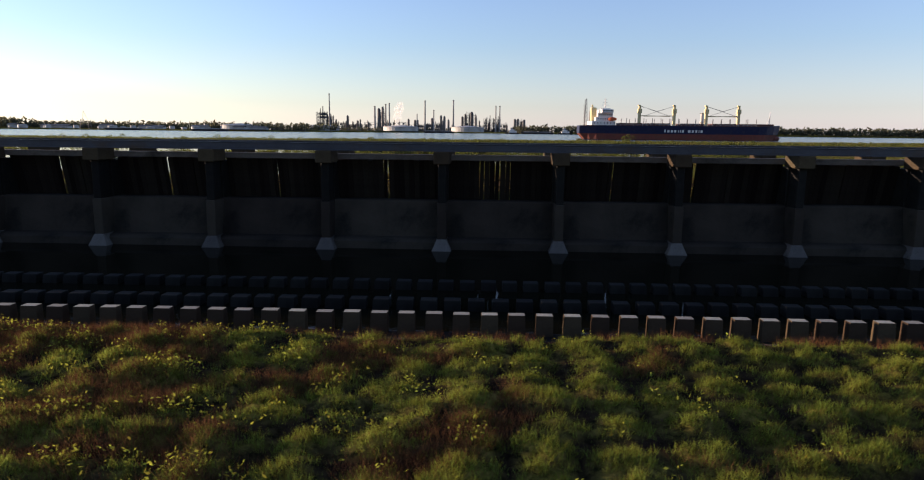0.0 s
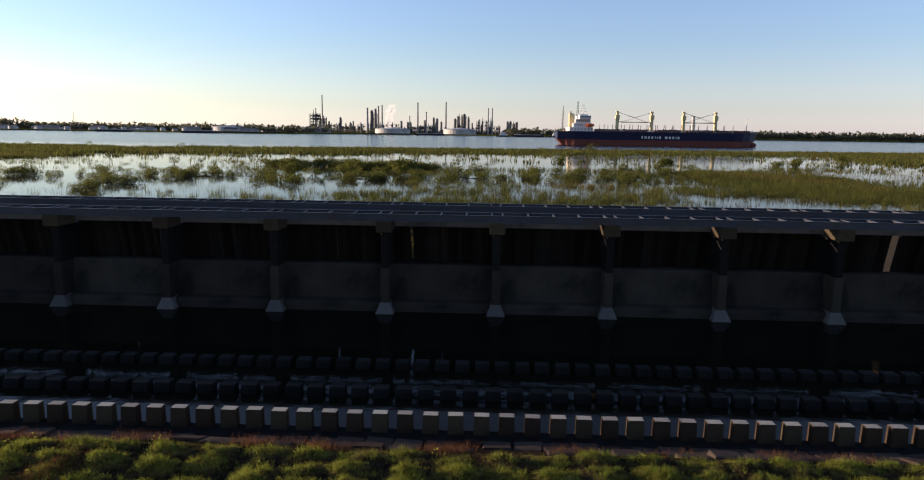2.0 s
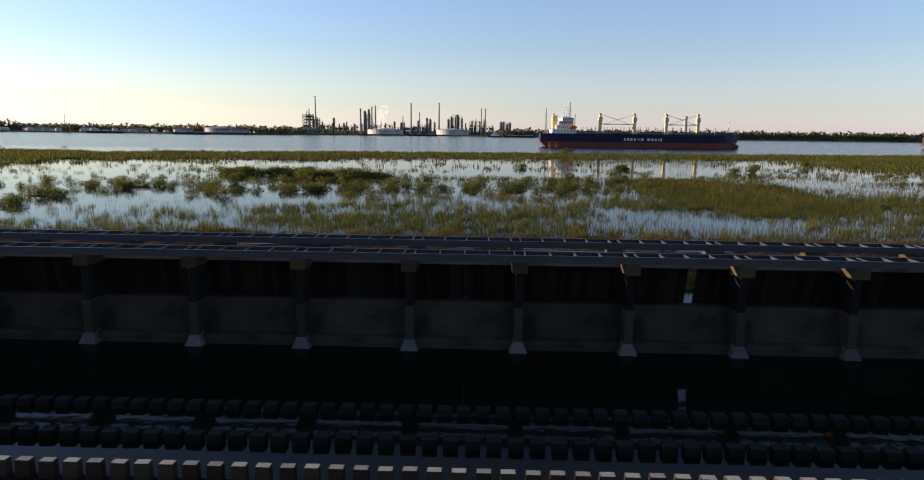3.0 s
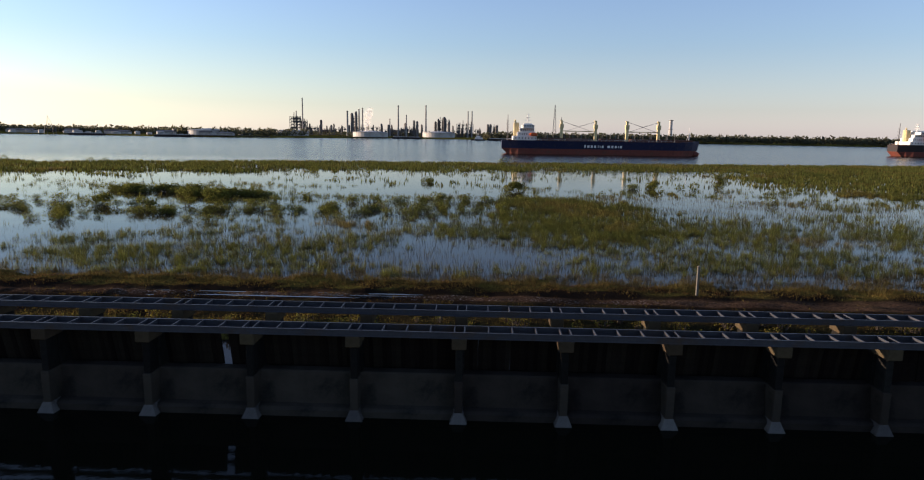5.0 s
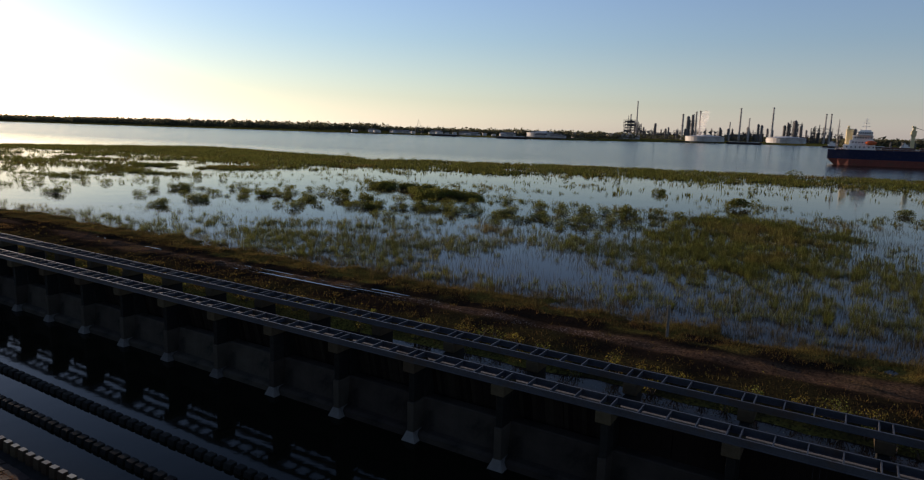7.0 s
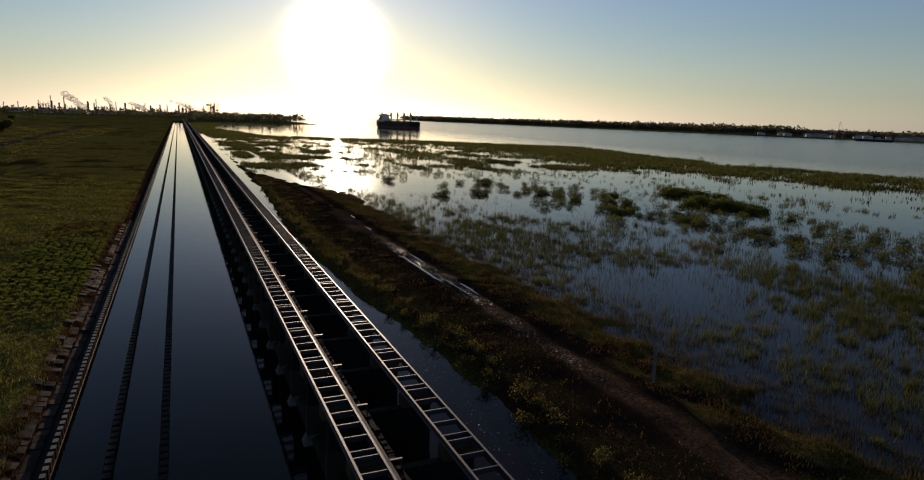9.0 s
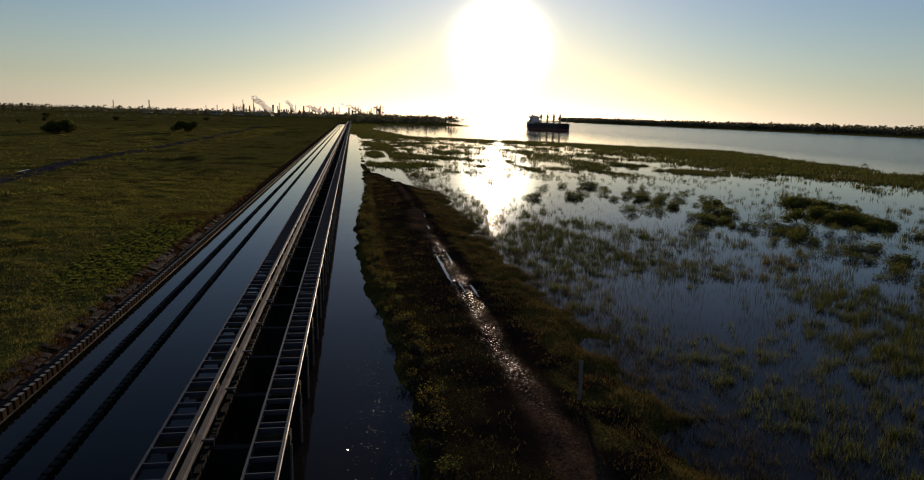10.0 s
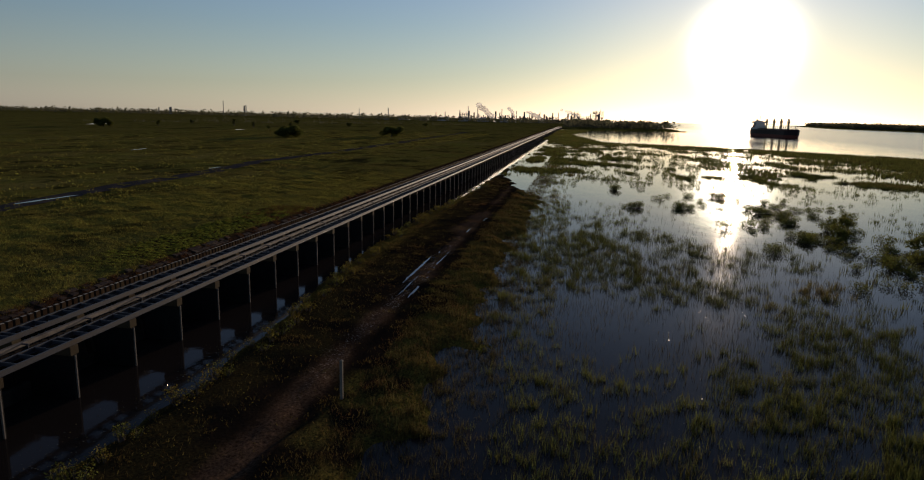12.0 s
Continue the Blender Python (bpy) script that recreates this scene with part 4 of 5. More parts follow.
p = scatter(-140, 160, -85, -16.1, 820000, lambda x, y: (0.25 + 0.75 * sstep(fbm(x * 0.7, y, 34, 3, 1.7), -0.5, 0.4)) * (1 - lush(x, y)) * (0.7 + 0.6 * fbm(x, y, 31, 3, 14.0)) * fade(x, y))
tagged(blades("field_grass", p, land(p[:, 0], p[:, 1]), 0.34, 0.055, 0.8, M_FIELD), "rough grass on the open floodway", "grass", kind="stuff")
p = scatter(-620, 170, -330, -60, 240000, lambda x, y: sstep(fbm(x, y, 32, 4, 26.0) + 0.5 * fbm(x, y, 33, 3, 5.0), -0.2, 0.9) * np.clip(120 / (60 - y), 0.25, 1))
tagged(blades("field_grass", p, land(p[:, 0], p[:, 1]), 0.42, 0.42, 0.9, M_FIELD), "coarse tussocks on the far floodway", "grass", kind="stuff")
p = scatter(-60, 110, -16.9, -15.4, 60000, lambda x, y: sstep(fbm(x, y, 41, 3, 4.0), 0.0, 0.5))
on_land("dry_weeds", p, 0.30, 0.016, 0.8, M_DRY, "dry reddish weeds along the stones", "weeds")
p = scatter(-16, 16, -25.6, -16.7, 250000, lambda x, y: sstep(fbm(x, y, 42, 3, 5.0) + (3 - x) * 0.07, 0.2, 0.9))
on_land("dry_weeds", p, 0.24, 0.011, 0.8, M_DRY, "dry reddish weeds in the tall grass", "weeds")
p = scatter(-16, 40, -25.6, -16.8, 125000, lambda x, y: sstep(fbm(x, y, 43, 3, 2.2) + (6 - x) * 0.03, 0.35, 0.8) * (0.15 + 0.6 * hummocks(x, y)))
v, f = leaf_arrays(np.column_stack([p, land(p[:, 0], p[:, 1]) + 0.19]), np.full(len(p), 0.15), 0.036, 0.7)
tagged(fast_mesh("vine_leaves", v, f, M_LEAF), "yellow-green vine leaves scrambling over the grass", "vines", kind="stuff")

p = scatter(60, 120, -17.2, -15.9, 26000, lambda x, y: sstep(x, 60, 70) * sstep(fbm(x, y, 44, 3, 2.0), -0.5, 0.4))
on_land("field_grass", p, 0.3, 0.05, 0.8, M_BANKGRASS, "rough grass hanging over the edge of the basin", "grass")

# bank grass and flowering weeds
p = scatter(-90, 150, 9.5, 34, 330000, lambda x, y: (1 - 0.9 * sstep(y, 12.5, 14.5) * (1 - sstep(y, 23.5, 25.5)) * (1 - sstep(fbm(x, y, 53, 3, 6.0), 0.3, 0.7))) * sstep(land(x, y), 1.35, 1.6) * sstep(np.minimum(np.abs(y - 20.9), np.abs(y - 22.7)) / (1.6 + 0.9 * (x > 62)) + 0.9 * fbm(x, y, 51, 3, 5.0), 0.1, 1.1) * (1 - 0.95 * sandy(x, y)))
tagged(blades("bank_grass", p, land(p[:, 0], p[:, 1]), 0.24, 0.045, 0.9, M_BANKGRASS), "rough brownish grass and weeds along the muddy bank", "grass", kind="stuff")
p = scatter(-60, 140, 9.5, 20, 130000, lambda x, y: sstep(land(x, y), 1.35, 1.6) * sstep(fbm(x, y, 52, 4, 3.0), -0.1, 0.9) * (1 - 0.9 * sstep(y, 12.5, 14.5)) * (1 - 0.9 * sandy(x, y)))
v, f = leaf_arrays(np.column_stack([p, land(p[:, 0], p[:, 1]) + 0.2]), np.full(len(p), 0.4), 0.055, 0.7)
tagged(fast_mesh("bank_weeds", v, f, M_WEED), "yellowing leafy weeds on the bank", "weeds", kind="stuff")

# reeds standing in the marsh, in tussocks
def tussocks(name, centres, count, spread, height, width, label, material=None):
    n = rng.poisson(count, len(centres))
    idx = np.repeat(np.arange(len(centres)), n)
    p = centres[idx] + rng.normal(size=(len(idx), 2)) * np.broadcast_to(spread, len(centres))[idx][:, None]
    size = rng.uniform(0.55, 1.25, len(centres))
    ob = blades(name, p, np.maximum(land(p[:, 0], p[:, 1]), RIVER - 0.1), (np.broadcast_to(height, len(centres)) * size)[idx], np.broadcast_to(width, len(centres))[idx], 0.4, material or M_REED)
    return tagged(ob, label, "reeds", kind="stuff")


def reed_keep(x, y):
    w = wetness(x, y)
    return w ** 1.1 * sstep(fbm(x, y, 61, 3, 4.0) + 1.1 * w, 0.0, 0.9) * np.where(y < 100, 0.4 + 0.6 * sstep(fbm(x, y, 62, 3, 3.2) + 0.35 * w, -0.05, 0.45), 1.3)


p = scatter(-110, 200, 26, 75, 150000, reed_keep)
dead = p[:, 1] < 34 + 5 * fbm(p[:, 0], p[:, 1], 63, 3, 9.0) + 0.06 * np.maximum(p[:, 0] - 44, -30)
tussocks("reeds", p[~dead], 13, 0.22, 0.9, 0.042, "yellow-green reeds standing in shallow water")
tussocks("reeds", p[dead], 12, 0.25, 0.6, 0.038, "browning reeds and weeds on the wet edge of the bank", M_BROWNREED)
p = scatter(-45, 150, 31, 122, 125000, lambda x, y: (land(x, y) < RIVER + 0.1) * (0.15 + 0.85 * sstep(x, -10, 24)) * (0.12 + 0.88 * sstep(fbm(x, y, 64, 4, 16.0) + 0.5 * fbm(x, y, 65, 3, 3.5), -0.55, 0.5)) * (1 - 0.93 * sstep(y, 52, 78) * sstep(-x, -58, -36)) * (1 - 0.6 * np.exp(-((x - 104) / 10) ** 2 - ((y - 112) / 11) ** 2)))
tagged(blades("dead_stalks", p, RIVER - 0.05, 0.62, 0.034, 0.3, M_BROWNREED), "thin dead brown stalks standing in the shallow water", "reeds", kind="stuff")
p = scatter(-160, 230, 75, 150, 110000, reed_keep)
tussocks("reeds", p, 9, 0.3, 0.95, 0.09, "yellow-green reeds standing in shallow water")
p = scatter(-1120, -480, 8, 240, 60000, lambda x, y: reed_keep(x, y) * (land(x, y) > 0.85))
tussocks("reeds", p, 3.0, 1.2, 1.3, 0.8, "distant marsh reeds at the river's edge")
p = scatter(-480, 520, 60, 420, 270000, lambda x, y: reed_keep(x, y) * (((y > 150) | (x < -160) | (x > 230)) & (land(x, y) > 0.85)))
tussocks("reeds", p, 3.2, 0.7, 1.15, 0.34, "dense band of marsh reeds along the river")


p = scatter(-480, -110, 14, 62, 70000, lambda x, y: reed_keep(x, y) * (land(x, y) > 0.8))
tussocks("reeds", p, 4, 0.6, 0.95, 0.26, "patches of marsh reeds in shallow water")


def shrub(x, y, r, h, leaves, material=None, label="rounded green willow shrub standing in the marsh"):
    z = max(float(land(np.array([x]), np.array([y]))[0]), RIVER - 0.2)
    s = tagged(empty("shrub", x, y, z), label, "shrub", "marsh shrubs")
    bm = bmesh.new()
    lumps = []
    for i in range(9):
        a, q = random.uniform(0, 6.28), random.uniform(0.15, 0.75) * r
        top = Vector((q * math.cos(a), q * math.sin(a), h * random.uniform(0.22, 0.74)))
        tube(bm, (0.1 * math.cos(a), 0.1 * math.sin(a), -0.2), top, 0.05, 0.015, 5)
        lumps.append(top)
    part("branchwork", bm, M_BARK, s)
    c = np.array([lumps[i] for i in rng.integers(0, len(lumps), leaves)])
    v, f = leaf_arrays(c, np.full(leaves, 0.46 * r), 0.033 * (r + h), 0.7)
    v[:, 2] = np.maximum(v[:, 2], 0.02)
    crown = fast_mesh("crown", v, f, material or M_SHRUB)
    crown.parent = s
    return s


for ix, iy, rx, ry in ISLANDS:
    thick = rx > 12
    n = int(rx * ry * (0.55 if thick else 0.3)) + 2
    for _ in range(min(n, 80)):
        a, q = random.uniform(0, 6.28), math.sqrt(random.random()) * 0.9
        big = random.uniform(1.5, 2.5) if thick else random.uniform(1.1, 2.0)
        shrub(ix + rx * q * math.cos(a), iy + ry * q * math.sin(a), 1.1 * big, big * random.uniform(0.65, 0.95), 600 if thick else 450)
shrub(67, 268, 3.0, 4.4, 500)
for x, y, r, h, n in ((65, 139, 2.7, 3.2, 1500), (99.5, 151, 2.3, 2.0, 1000), (106, 153, 2.4, 2.8, 1300), (137, 188, 2.2, 2.8, 900), (40, 162, 2.3, 2.4, 900), (28, 104, 2.0, 1.8, 800), (33, 105, 1.8, 1.6, 700), (38, 106, 2.1, 1.7, 800), (43, 106, 1.9, 1.5, 700), (48, 107, 2.2, 2.6, 900), (1, 97, 2.6, 3.6, 1300), (-8, 88, 2.4, 2.6, 1100), (-20, 91, 2.2, 2.8, 1000)):
    shrub(x, y, r, h, n)
# scrub past the thickets, too thick to count
c = scatter(-300, 200, 60, 255, 340, lambda x, y: (wetness(x, y) > 0.25) * ((y > 100) | (x < -60)))
far_c = scatter(-300, -80, 30, 110, 130, lambda x, y: 0.0 * x + 1.0)
c = np.concatenate([c, far_c])
big = rng.uniform(0.6, 1.7, len(c)) ** 1.2
idx = np.repeat(np.arange(len(c)), (60 + 90 * big).astype(int))
base = np.column_stack([c, np.maximum(land(c[:, 0], c[:, 1]), RIVER - 0.1) + 0.5 * big])[idx]
v, f = leaf_arrays(base, big[idx], 0.075 * (1 + big[idx]), 0.85)
v[:, 2] = np.maximum(v[:, 2], RIVER + 0.02)
tagged(fast_mesh("marsh_scrub", v, f, M_SHRUB), "scattered low willow scrub standing in the flooded marsh", "scrub", kind="stuff")
for _ in range(125):
    x = random.uniform(-70, 62)
    y = 88 + 0.12 * x + random.gauss(0, 9)
    big = random.uniform(0.8, 2.1)
    shrub(x, y, 1.1 * big, big * random.uniform(0.65, 1.05), int(220 + 170 * big))
for _ in range(105):
    x = random.uniform(-64, 96)
    shrub(x, float(np.interp(x, (-66, 5, 38, 67, 96), (14, 11.2, 11.8, 14.2, 13.6))) + random.uniform(-1.2, 1.3), random.uniform(0.5, 1.15), random.uniform(0.6, 1.5), 150, M_WEED if random.random() < 0.5 else None, "leafy green bush on the bank beside the tracks")


def oak(x, y, w, h):
    z = float(land(np.array([x]), np.array([y]))[0])
    t = tagged(empty("tree", x, y, z), "broad dark oak tree standing alone in the field", "tree", "field trees")
    bm = bmesh.new()
    tube(bm, (0, 0, -0.3), (0.3, 0.1, h * 0.4), 0.05 * h, 0.035 * h, 9)
    tips = []
    for i in range(16):
        a = i * 2.4
        q = w * 0.42 * random.uniform(0.35, 1.0)
        tip = Vector((q * math.cos(a), q * math.sin(a), h * random.uniform(0.30, 0.84) - 0.25 * h * (q / w)))
        tube(bm, (0.3, 0.1, h * 0.36), tip, 0.02 * h, 0.006 * h, 6)
        tips.append(tip)
    part("trunk", bm, M_BARK, t)
    n = 8500
    c = np.array([tips[i] for i in rng.integers(0, len(tips), n)])
    v, f = leaf_arrays(c, np.full(n, 0.19 * w), 0.028 * w, 0.66)
    crown = fast_mesh("crown", v, f, M_SHRUB)
    crown.parent = t
    return t


oak(-385, -195, 21, 10.5)
oak(-452, -127, 19, 10)
oak(-507, -463, 19, 12)
oak(-190, -330, 11, 11)
oak(-700, -420, 6, 12)
oak(-640, -360, 5, 11)
oak(-660, -320, 5, 10)
for x, y, w, h in ((-610, -470, 6, 9), (-820, -300, 9, 8), (-760, -520, 8, 9), (-900, -420, 10, 9), (-930, -210, 9, 8), (-560, -300, 4, 7)):
    oak(x, y, w, h)


def woods(name, pts, h, label, leaves=11):
    """Far woodland: ragged clouds of leaf sprays, in one mesh."""
    n = len(pts)
    hh = h * rng.uniform(0.6, 1.2, n)
    rr = hh * rng.uniform(0.32, 0.6, n)
    idx = np.repeat(np.arange(n), leaves)
    c = np.column_stack([pts, 2.6 + hh * 0.5])[idx]
    v, f = leaf_arrays(c, rr[idx], 0.34 * rr[idx], 0.85)
    v[:, 2] = np.maximum(v[:, 2], 2.0)
    return tagged(fast_mesh(name, v, f, M_WOODS), label, "woods", kind="stuff")


def along(x0, x1, n, depth, off=8):
    x = rng.uniform(x0, x1, n)
    return np.column_stack([x, np.interp(x, FAR_X, FAR_Y) + off + rng.uniform(0, depth, n)])


woods("far_woods", along(60, 1500, 2600, 60), 15, "dark line of trees along the far river bank")
woods("far_woods", along(-4500, -900, 4700, 110, 90), 21, "low hazy line of trees along the far river bank")
woods("far_woods", along(-900, -300, 900, 90, 130), 15, "low hazy line of trees along the far river bank")
woods("far_woods", along(-420, 60, 420, 260, 260), 10.5, "low trees behind the refinery")
woods("far_woods", np.column_stack([rng.uniform(-2100, -1750, 1700), rng.uniform(-3200, 120, 1700)]), 18, "low line of trees beyond the floodway")
for x0, y0, x1, y1, n in ((-640, -600, -1000, -330, 120), (-900, -640, -1150, -160, 130), (-1150, -760, -1420, -260, 150)):
    u = rng.uniform(0, 1, n)
    woods("far_hedge", np.column_stack([x0 + (x1 - x0) * u + rng.normal(0, 6, n), y0 + (y1 - y0) * u + rng.normal(0, 6, n)]), 4.0, "low scrubby hedge across the floodway")
woods("far_woods", np.column_stack([rng.uniform(-1500, -1130, 520), rng.uniform(10, 215, 520)]), 16, "wooded point on the near river bank")


# leaves afloat beside the bank; those among the reeds are added for sun glitter
p = np.concatenate([np.column_stack([rng.uniform(54, 98, 850), rng.normal(10.9, 1.2, 850)]), np.column_stack([rng.uniform(28, 84, 900), rng.uniform(38, 62, 900)])])
p = p[land(p[:, 0], p[:, 1]) < RIVER - 0.02]
v, f = leaf_arrays(np.column_stack([p, np.full(len(p), RIVER + 0.012)]), np.full(len(p), 0.3), 0.075, 0.0)
v[:, 2] = RIVER + 0.012 + 0.12 * np.clip(v[:, 2] - RIVER, -0.1, 0.1)
tagged(fast_mesh("floating_leaves", v, f, M_WETLEAF), "small wet leaves afloat on the still water, some added for sun glitter", "leaves", kind="stuff")
# ---- ships ----
def hull_rings(length, beam, z0, z1, flare=0.0):
    """Cross sections from stern to bow, between two heights."""
    rings = []
    for u in np.linspace(0, 1, 25):
        full = min(1.0, 0.62 + 3.2 * u) * (1 - max(0.0, (u - 0.86) / 0.14) ** 2.2)
        full = max(full, 0.02)
        w = beam / 2 * full
        x = length * u
        rake = max(0.0, (u - 0.9)) * 10
        tuck = max(0.0, 1 - u / 0.07)
        sheer = 1.2 * max(0.0, (u - 0.88) / 0.12)
        rings.append([(x + (-2.0 * rake if z0 < 4 else 0) * 0.5 + tuck * (6.0 if z0 < 2 else 0.0), -w * 0.96, z0), (x + rake * 1.2, -w, z1 + sheer * (z1 > 8)), (x + rake * 1.2, w, z1 + sheer * (z1 > 8)), (x + (-2.0 * rake if z0 < 4 else 0) * 0.5 + tuck * (6.0 if z0 < 2 else 0.0), w * 0.96, z0)])
    return rings


def bulk_carrier(x, y, heading, length, beam, top_mat, label, lettering=True, deck=9.8, cranes=(44, 69, 92, 115)):
    s = tagged(empty("cargo_ship", x, y, RIVER), label, "ship", "ships on the river")
    s.rotation_euler.z = radians(heading)
    k = length / 144.0
    part("lower_hull", loft(bmesh.new(), hull_rings(length * 0.985, beam, -2.0, 4.0)), M_RED, s, "faded red lower hull")
    bm = bmesh.new()
    bmesh.ops.create_uvsphere(bm, u_segments=12, v_segments=8, radius=1.0, matrix=Matrix.Translation((length * 0.985, 0, 1.4)) @ Matrix.Diagonal((4.0, 2.2, 2.2, 1)))
    part("bulbous_bow", bm, M_RED, s)
    part("upper_hull", loft(bmesh.new(), hull_rings(length, beam, 4.0, deck)), top_mat, s, "dark upper hull")
    part("deck", boxes((5, length * 0.93, -beam * 0.44, beam * 0.44, deck - 0.1, deck + 0.25)), M_DECK, s)
    # bulwark rails
    bm = bmesh.new()
    for sy in (-1, 1):
        for i in range(40):
            xx = 4 + i * (length * 0.86 - 4) / 39
            tube(bm, (xx, sy * beam * 0.47, deck), (xx, sy * beam * 0.47, deck + 1.1), 0.06, n=4)
        box(bm, 4, length * 0.86, sy * beam * 0.47 - 0.05, sy * beam * 0.47 + 0.05, deck + 1.05, deck + 1.15)
    part("railing", bm, M_WHITE, s)
    house = part("superstructure", boxes((8 * k, 25 * k, -beam * 0.44, beam * 0.44, deck, deck + 3.2), (11 * k, 24 * k, -beam * 0.36, beam * 0.36, deck + 3.2, deck + 6.2), (12.5 * k, 23.5 * k, -beam * 0.33, beam * 0.33, deck + 6.2, deck + 9.2), (15 * k, 23 * k, -beam * 0.5, beam * 0.5, deck + 9.2, deck + 11.6), (16 * k, 22 * k, -beam * 0.2, beam * 0.2, deck + 11.6, deck + 12.6), bevel=0.12), M_WHITE, s, "white accommodation block")
    win = part("window", boxes((-0.35, 0.35, -0.06, 0.06, -0.45, 0.45)), M_GLASS, house, m=pose(13 * k, -beam * 0.36 - 0.03, deck + 4.8))
    for lv, (yy, x0, x1) in enumerate(((0.44, 10, 24), (0.36, 13, 23), (0.33, 14, 22.5), (0.5, 15.6, 22.6))):
        for sgn in (-1, 1):
            for i in range(7):
                if (lv, sgn, i) != (1, -1, 0):
                    share("window", win, pose((x0 + (x1 - x0) * i / 6) * k, sgn * (beam * yy + 0.03), deck + 1.8 + 2.95 * lv), house)
    bm = boxes((8.6 * k, 12.6 * k, -2.6, 2.6, deck + 3.2, deck + 13.2), bevel=0.5)
    tube(bm, (10 * k, 0, deck + 13), (9.7 * k, 0, deck + 15.2), 0.7, 0.6)
    part("funnel", bm, M_CREAM, s, "cream funnel")
    bm = bmesh.new()
    tube(bm, (19 * k, 0, deck + 12.4), (19 * k, 0, deck + 20), 0.35, 0.15)
    for h, w in ((14.5, 3.0), (16.5, 2.2), (18.5, 1.5)):
        box(bm, 18.8 * k, 19.2 * k, -w, w, deck + h, deck + h + 0.3)
        box(bm, 19 * k - w * 0.8, 19 * k + w * 0.8, -0.15, 0.15, deck + h + 0.4, deck + h + 0.65)
    part("radar_mast", bm, M_WHITE, s)
    boat = bmesh.new()
    bmesh.ops.create_uvsphere(boat, u_segments=10, v_segments=6, radius=1.0, matrix=Matrix.Translation((22.5 * k, -beam * 0.5, deck + 4.6)) @ Matrix.Diagonal((3.4, 1.3, 1.4, 1)))
    part("lifeboat", boat, M_ORANGE, s, "orange lifeboat")
    bm = bmesh.new()
    tube(bm, (4.5, 0, deck), (4.5, 0, deck + 19), 0.35, 0.2)
    mast = part("stern_mast", bm, M_PLANT, s)
    for i in range(5):
        for x0, x1 in ((3.5, 5.5), (5.5, 3.5)):
            bm = bmesh.new()
            tube(bm, (x0, -1.2, deck + i * 3), (x1, 1.2, deck + i * 3 + 3), 0.12, n=4)
            part("brace", bm, M_PLANT, mast)
    # hatch covers
    spots = [30, *cranes, 130]
    hatch = None
    for a, b in zip(spots, spots[1:]):
        m = pose((a + b) / 2 * k, 0, deck + 1.1)
        if hatch is None:
            hatch = part("hatch_cover", boxes((-8.2 * k, 8.2 * k, -beam * 0.3, beam * 0.3, -0.9, 0.9), bevel=0.15), M_DECK, s, m=m)
        else:
            share("hatch_cover", hatch, m, s)
    for i, c in enumerate(cranes):
        side = 1 if i % 2 == 0 else -1
        bm = boxes((-1.05, 1.05, -1.05, 1.05, 0, 9.8), (-1.45, 1.45, -1.6, 1.6, 9.4, 12.6), (-0.8, 0.8, -0.9, 0.9, 12.6, 15.4), (-1.3, -0.4, -1.1, 1.1, 14.6, 15.6), bevel=0.15)
        crane = part("deck_crane", bm, M_CREAM, s, "cream deck crane", m=pose(c * k, 0, deck))
        bm = bmesh.new()
        reach = 22 * k * side
        for oy in (-0.9, 0.9):
            tube(bm, (0, oy, 7.6), (reach, oy * 0.5, 7.2), 0.28, 0.2, 6)
        for q in range(6):
            tube(bm, (reach * q / 6, -0.9, 7.5), (reach * (q + 1) / 6, 0.9, 7.4), 0.12, n=4)
        part("jib", bm, M_CREAM, crane)
        bm = bmesh.new()
        for oy in (-0.5, 0.5):
            tube(bm, (0, oy, 14.8), (reach, oy, 7.3), 0.07, n=4)
            tube(bm, (0, oy, 14.6), (reach * 0.55, oy, 11.0), 0.06, n=4)
        part("cable", bm, M_PLANT, crane)
    # stanchions along the deck edge
    st = None
    for i in range(16):
        for sgn in (-1, 1):
            m = pose((33 + i * 6.1) * k, sgn * beam * 0.4, deck)
            if st is None:
                bm = bmesh.new()
                tube(bm, (0, 0, 0), (0, 0, 5.4), 0.22, n=5)
                st = part("stanchion", bm, M_PLANT, s, m=m)
            else:
                share("stanchion", st, m, s)
    bm = bmesh.new()
    tube(bm, (length * 0.955, 0, deck), (length * 0.955, 0, deck + 11), 0.4, 0.2)
    tube(bm, (length * 0.94, 0, deck), (length * 0.955, 0, deck + 8), 0.2, 0.1)
    part("foremast", bm, M_WHITE, s)
    part("forecastle", boxes((length * 0.90, length * 0.965, -beam * 0.2, beam * 0.2, deck, deck + 2.0), bevel=0.2), M_DECK, s)
    if lettering:
        w = part("lettering", boxes((-0.5, 0.5, -0.04, 0.04, -1.05, 1.05)), M_WHITE, s, "white bars of lettering on the hull", m=pose(60 * k, -beam / 2 - 0.03, deck - 3.6))
        for c, wide in ((62.4, 1.6), (64.8, 1.5), (67.2, 1.4), (69.4, 0.5), (70.8, 0.5), (72.6, 1.4), (77.0, 1.9), (79.6, 1.5), (82.0, 1.4), (83.9, 0.5), (85.7, 1.5)):
            share("lettering", w, pose(c * k, -beam / 2 - 0.03, deck - 3.6 - 0.15) @ Matrix.Diagonal((wide, 1, 0.85, 1)), s)
    return s


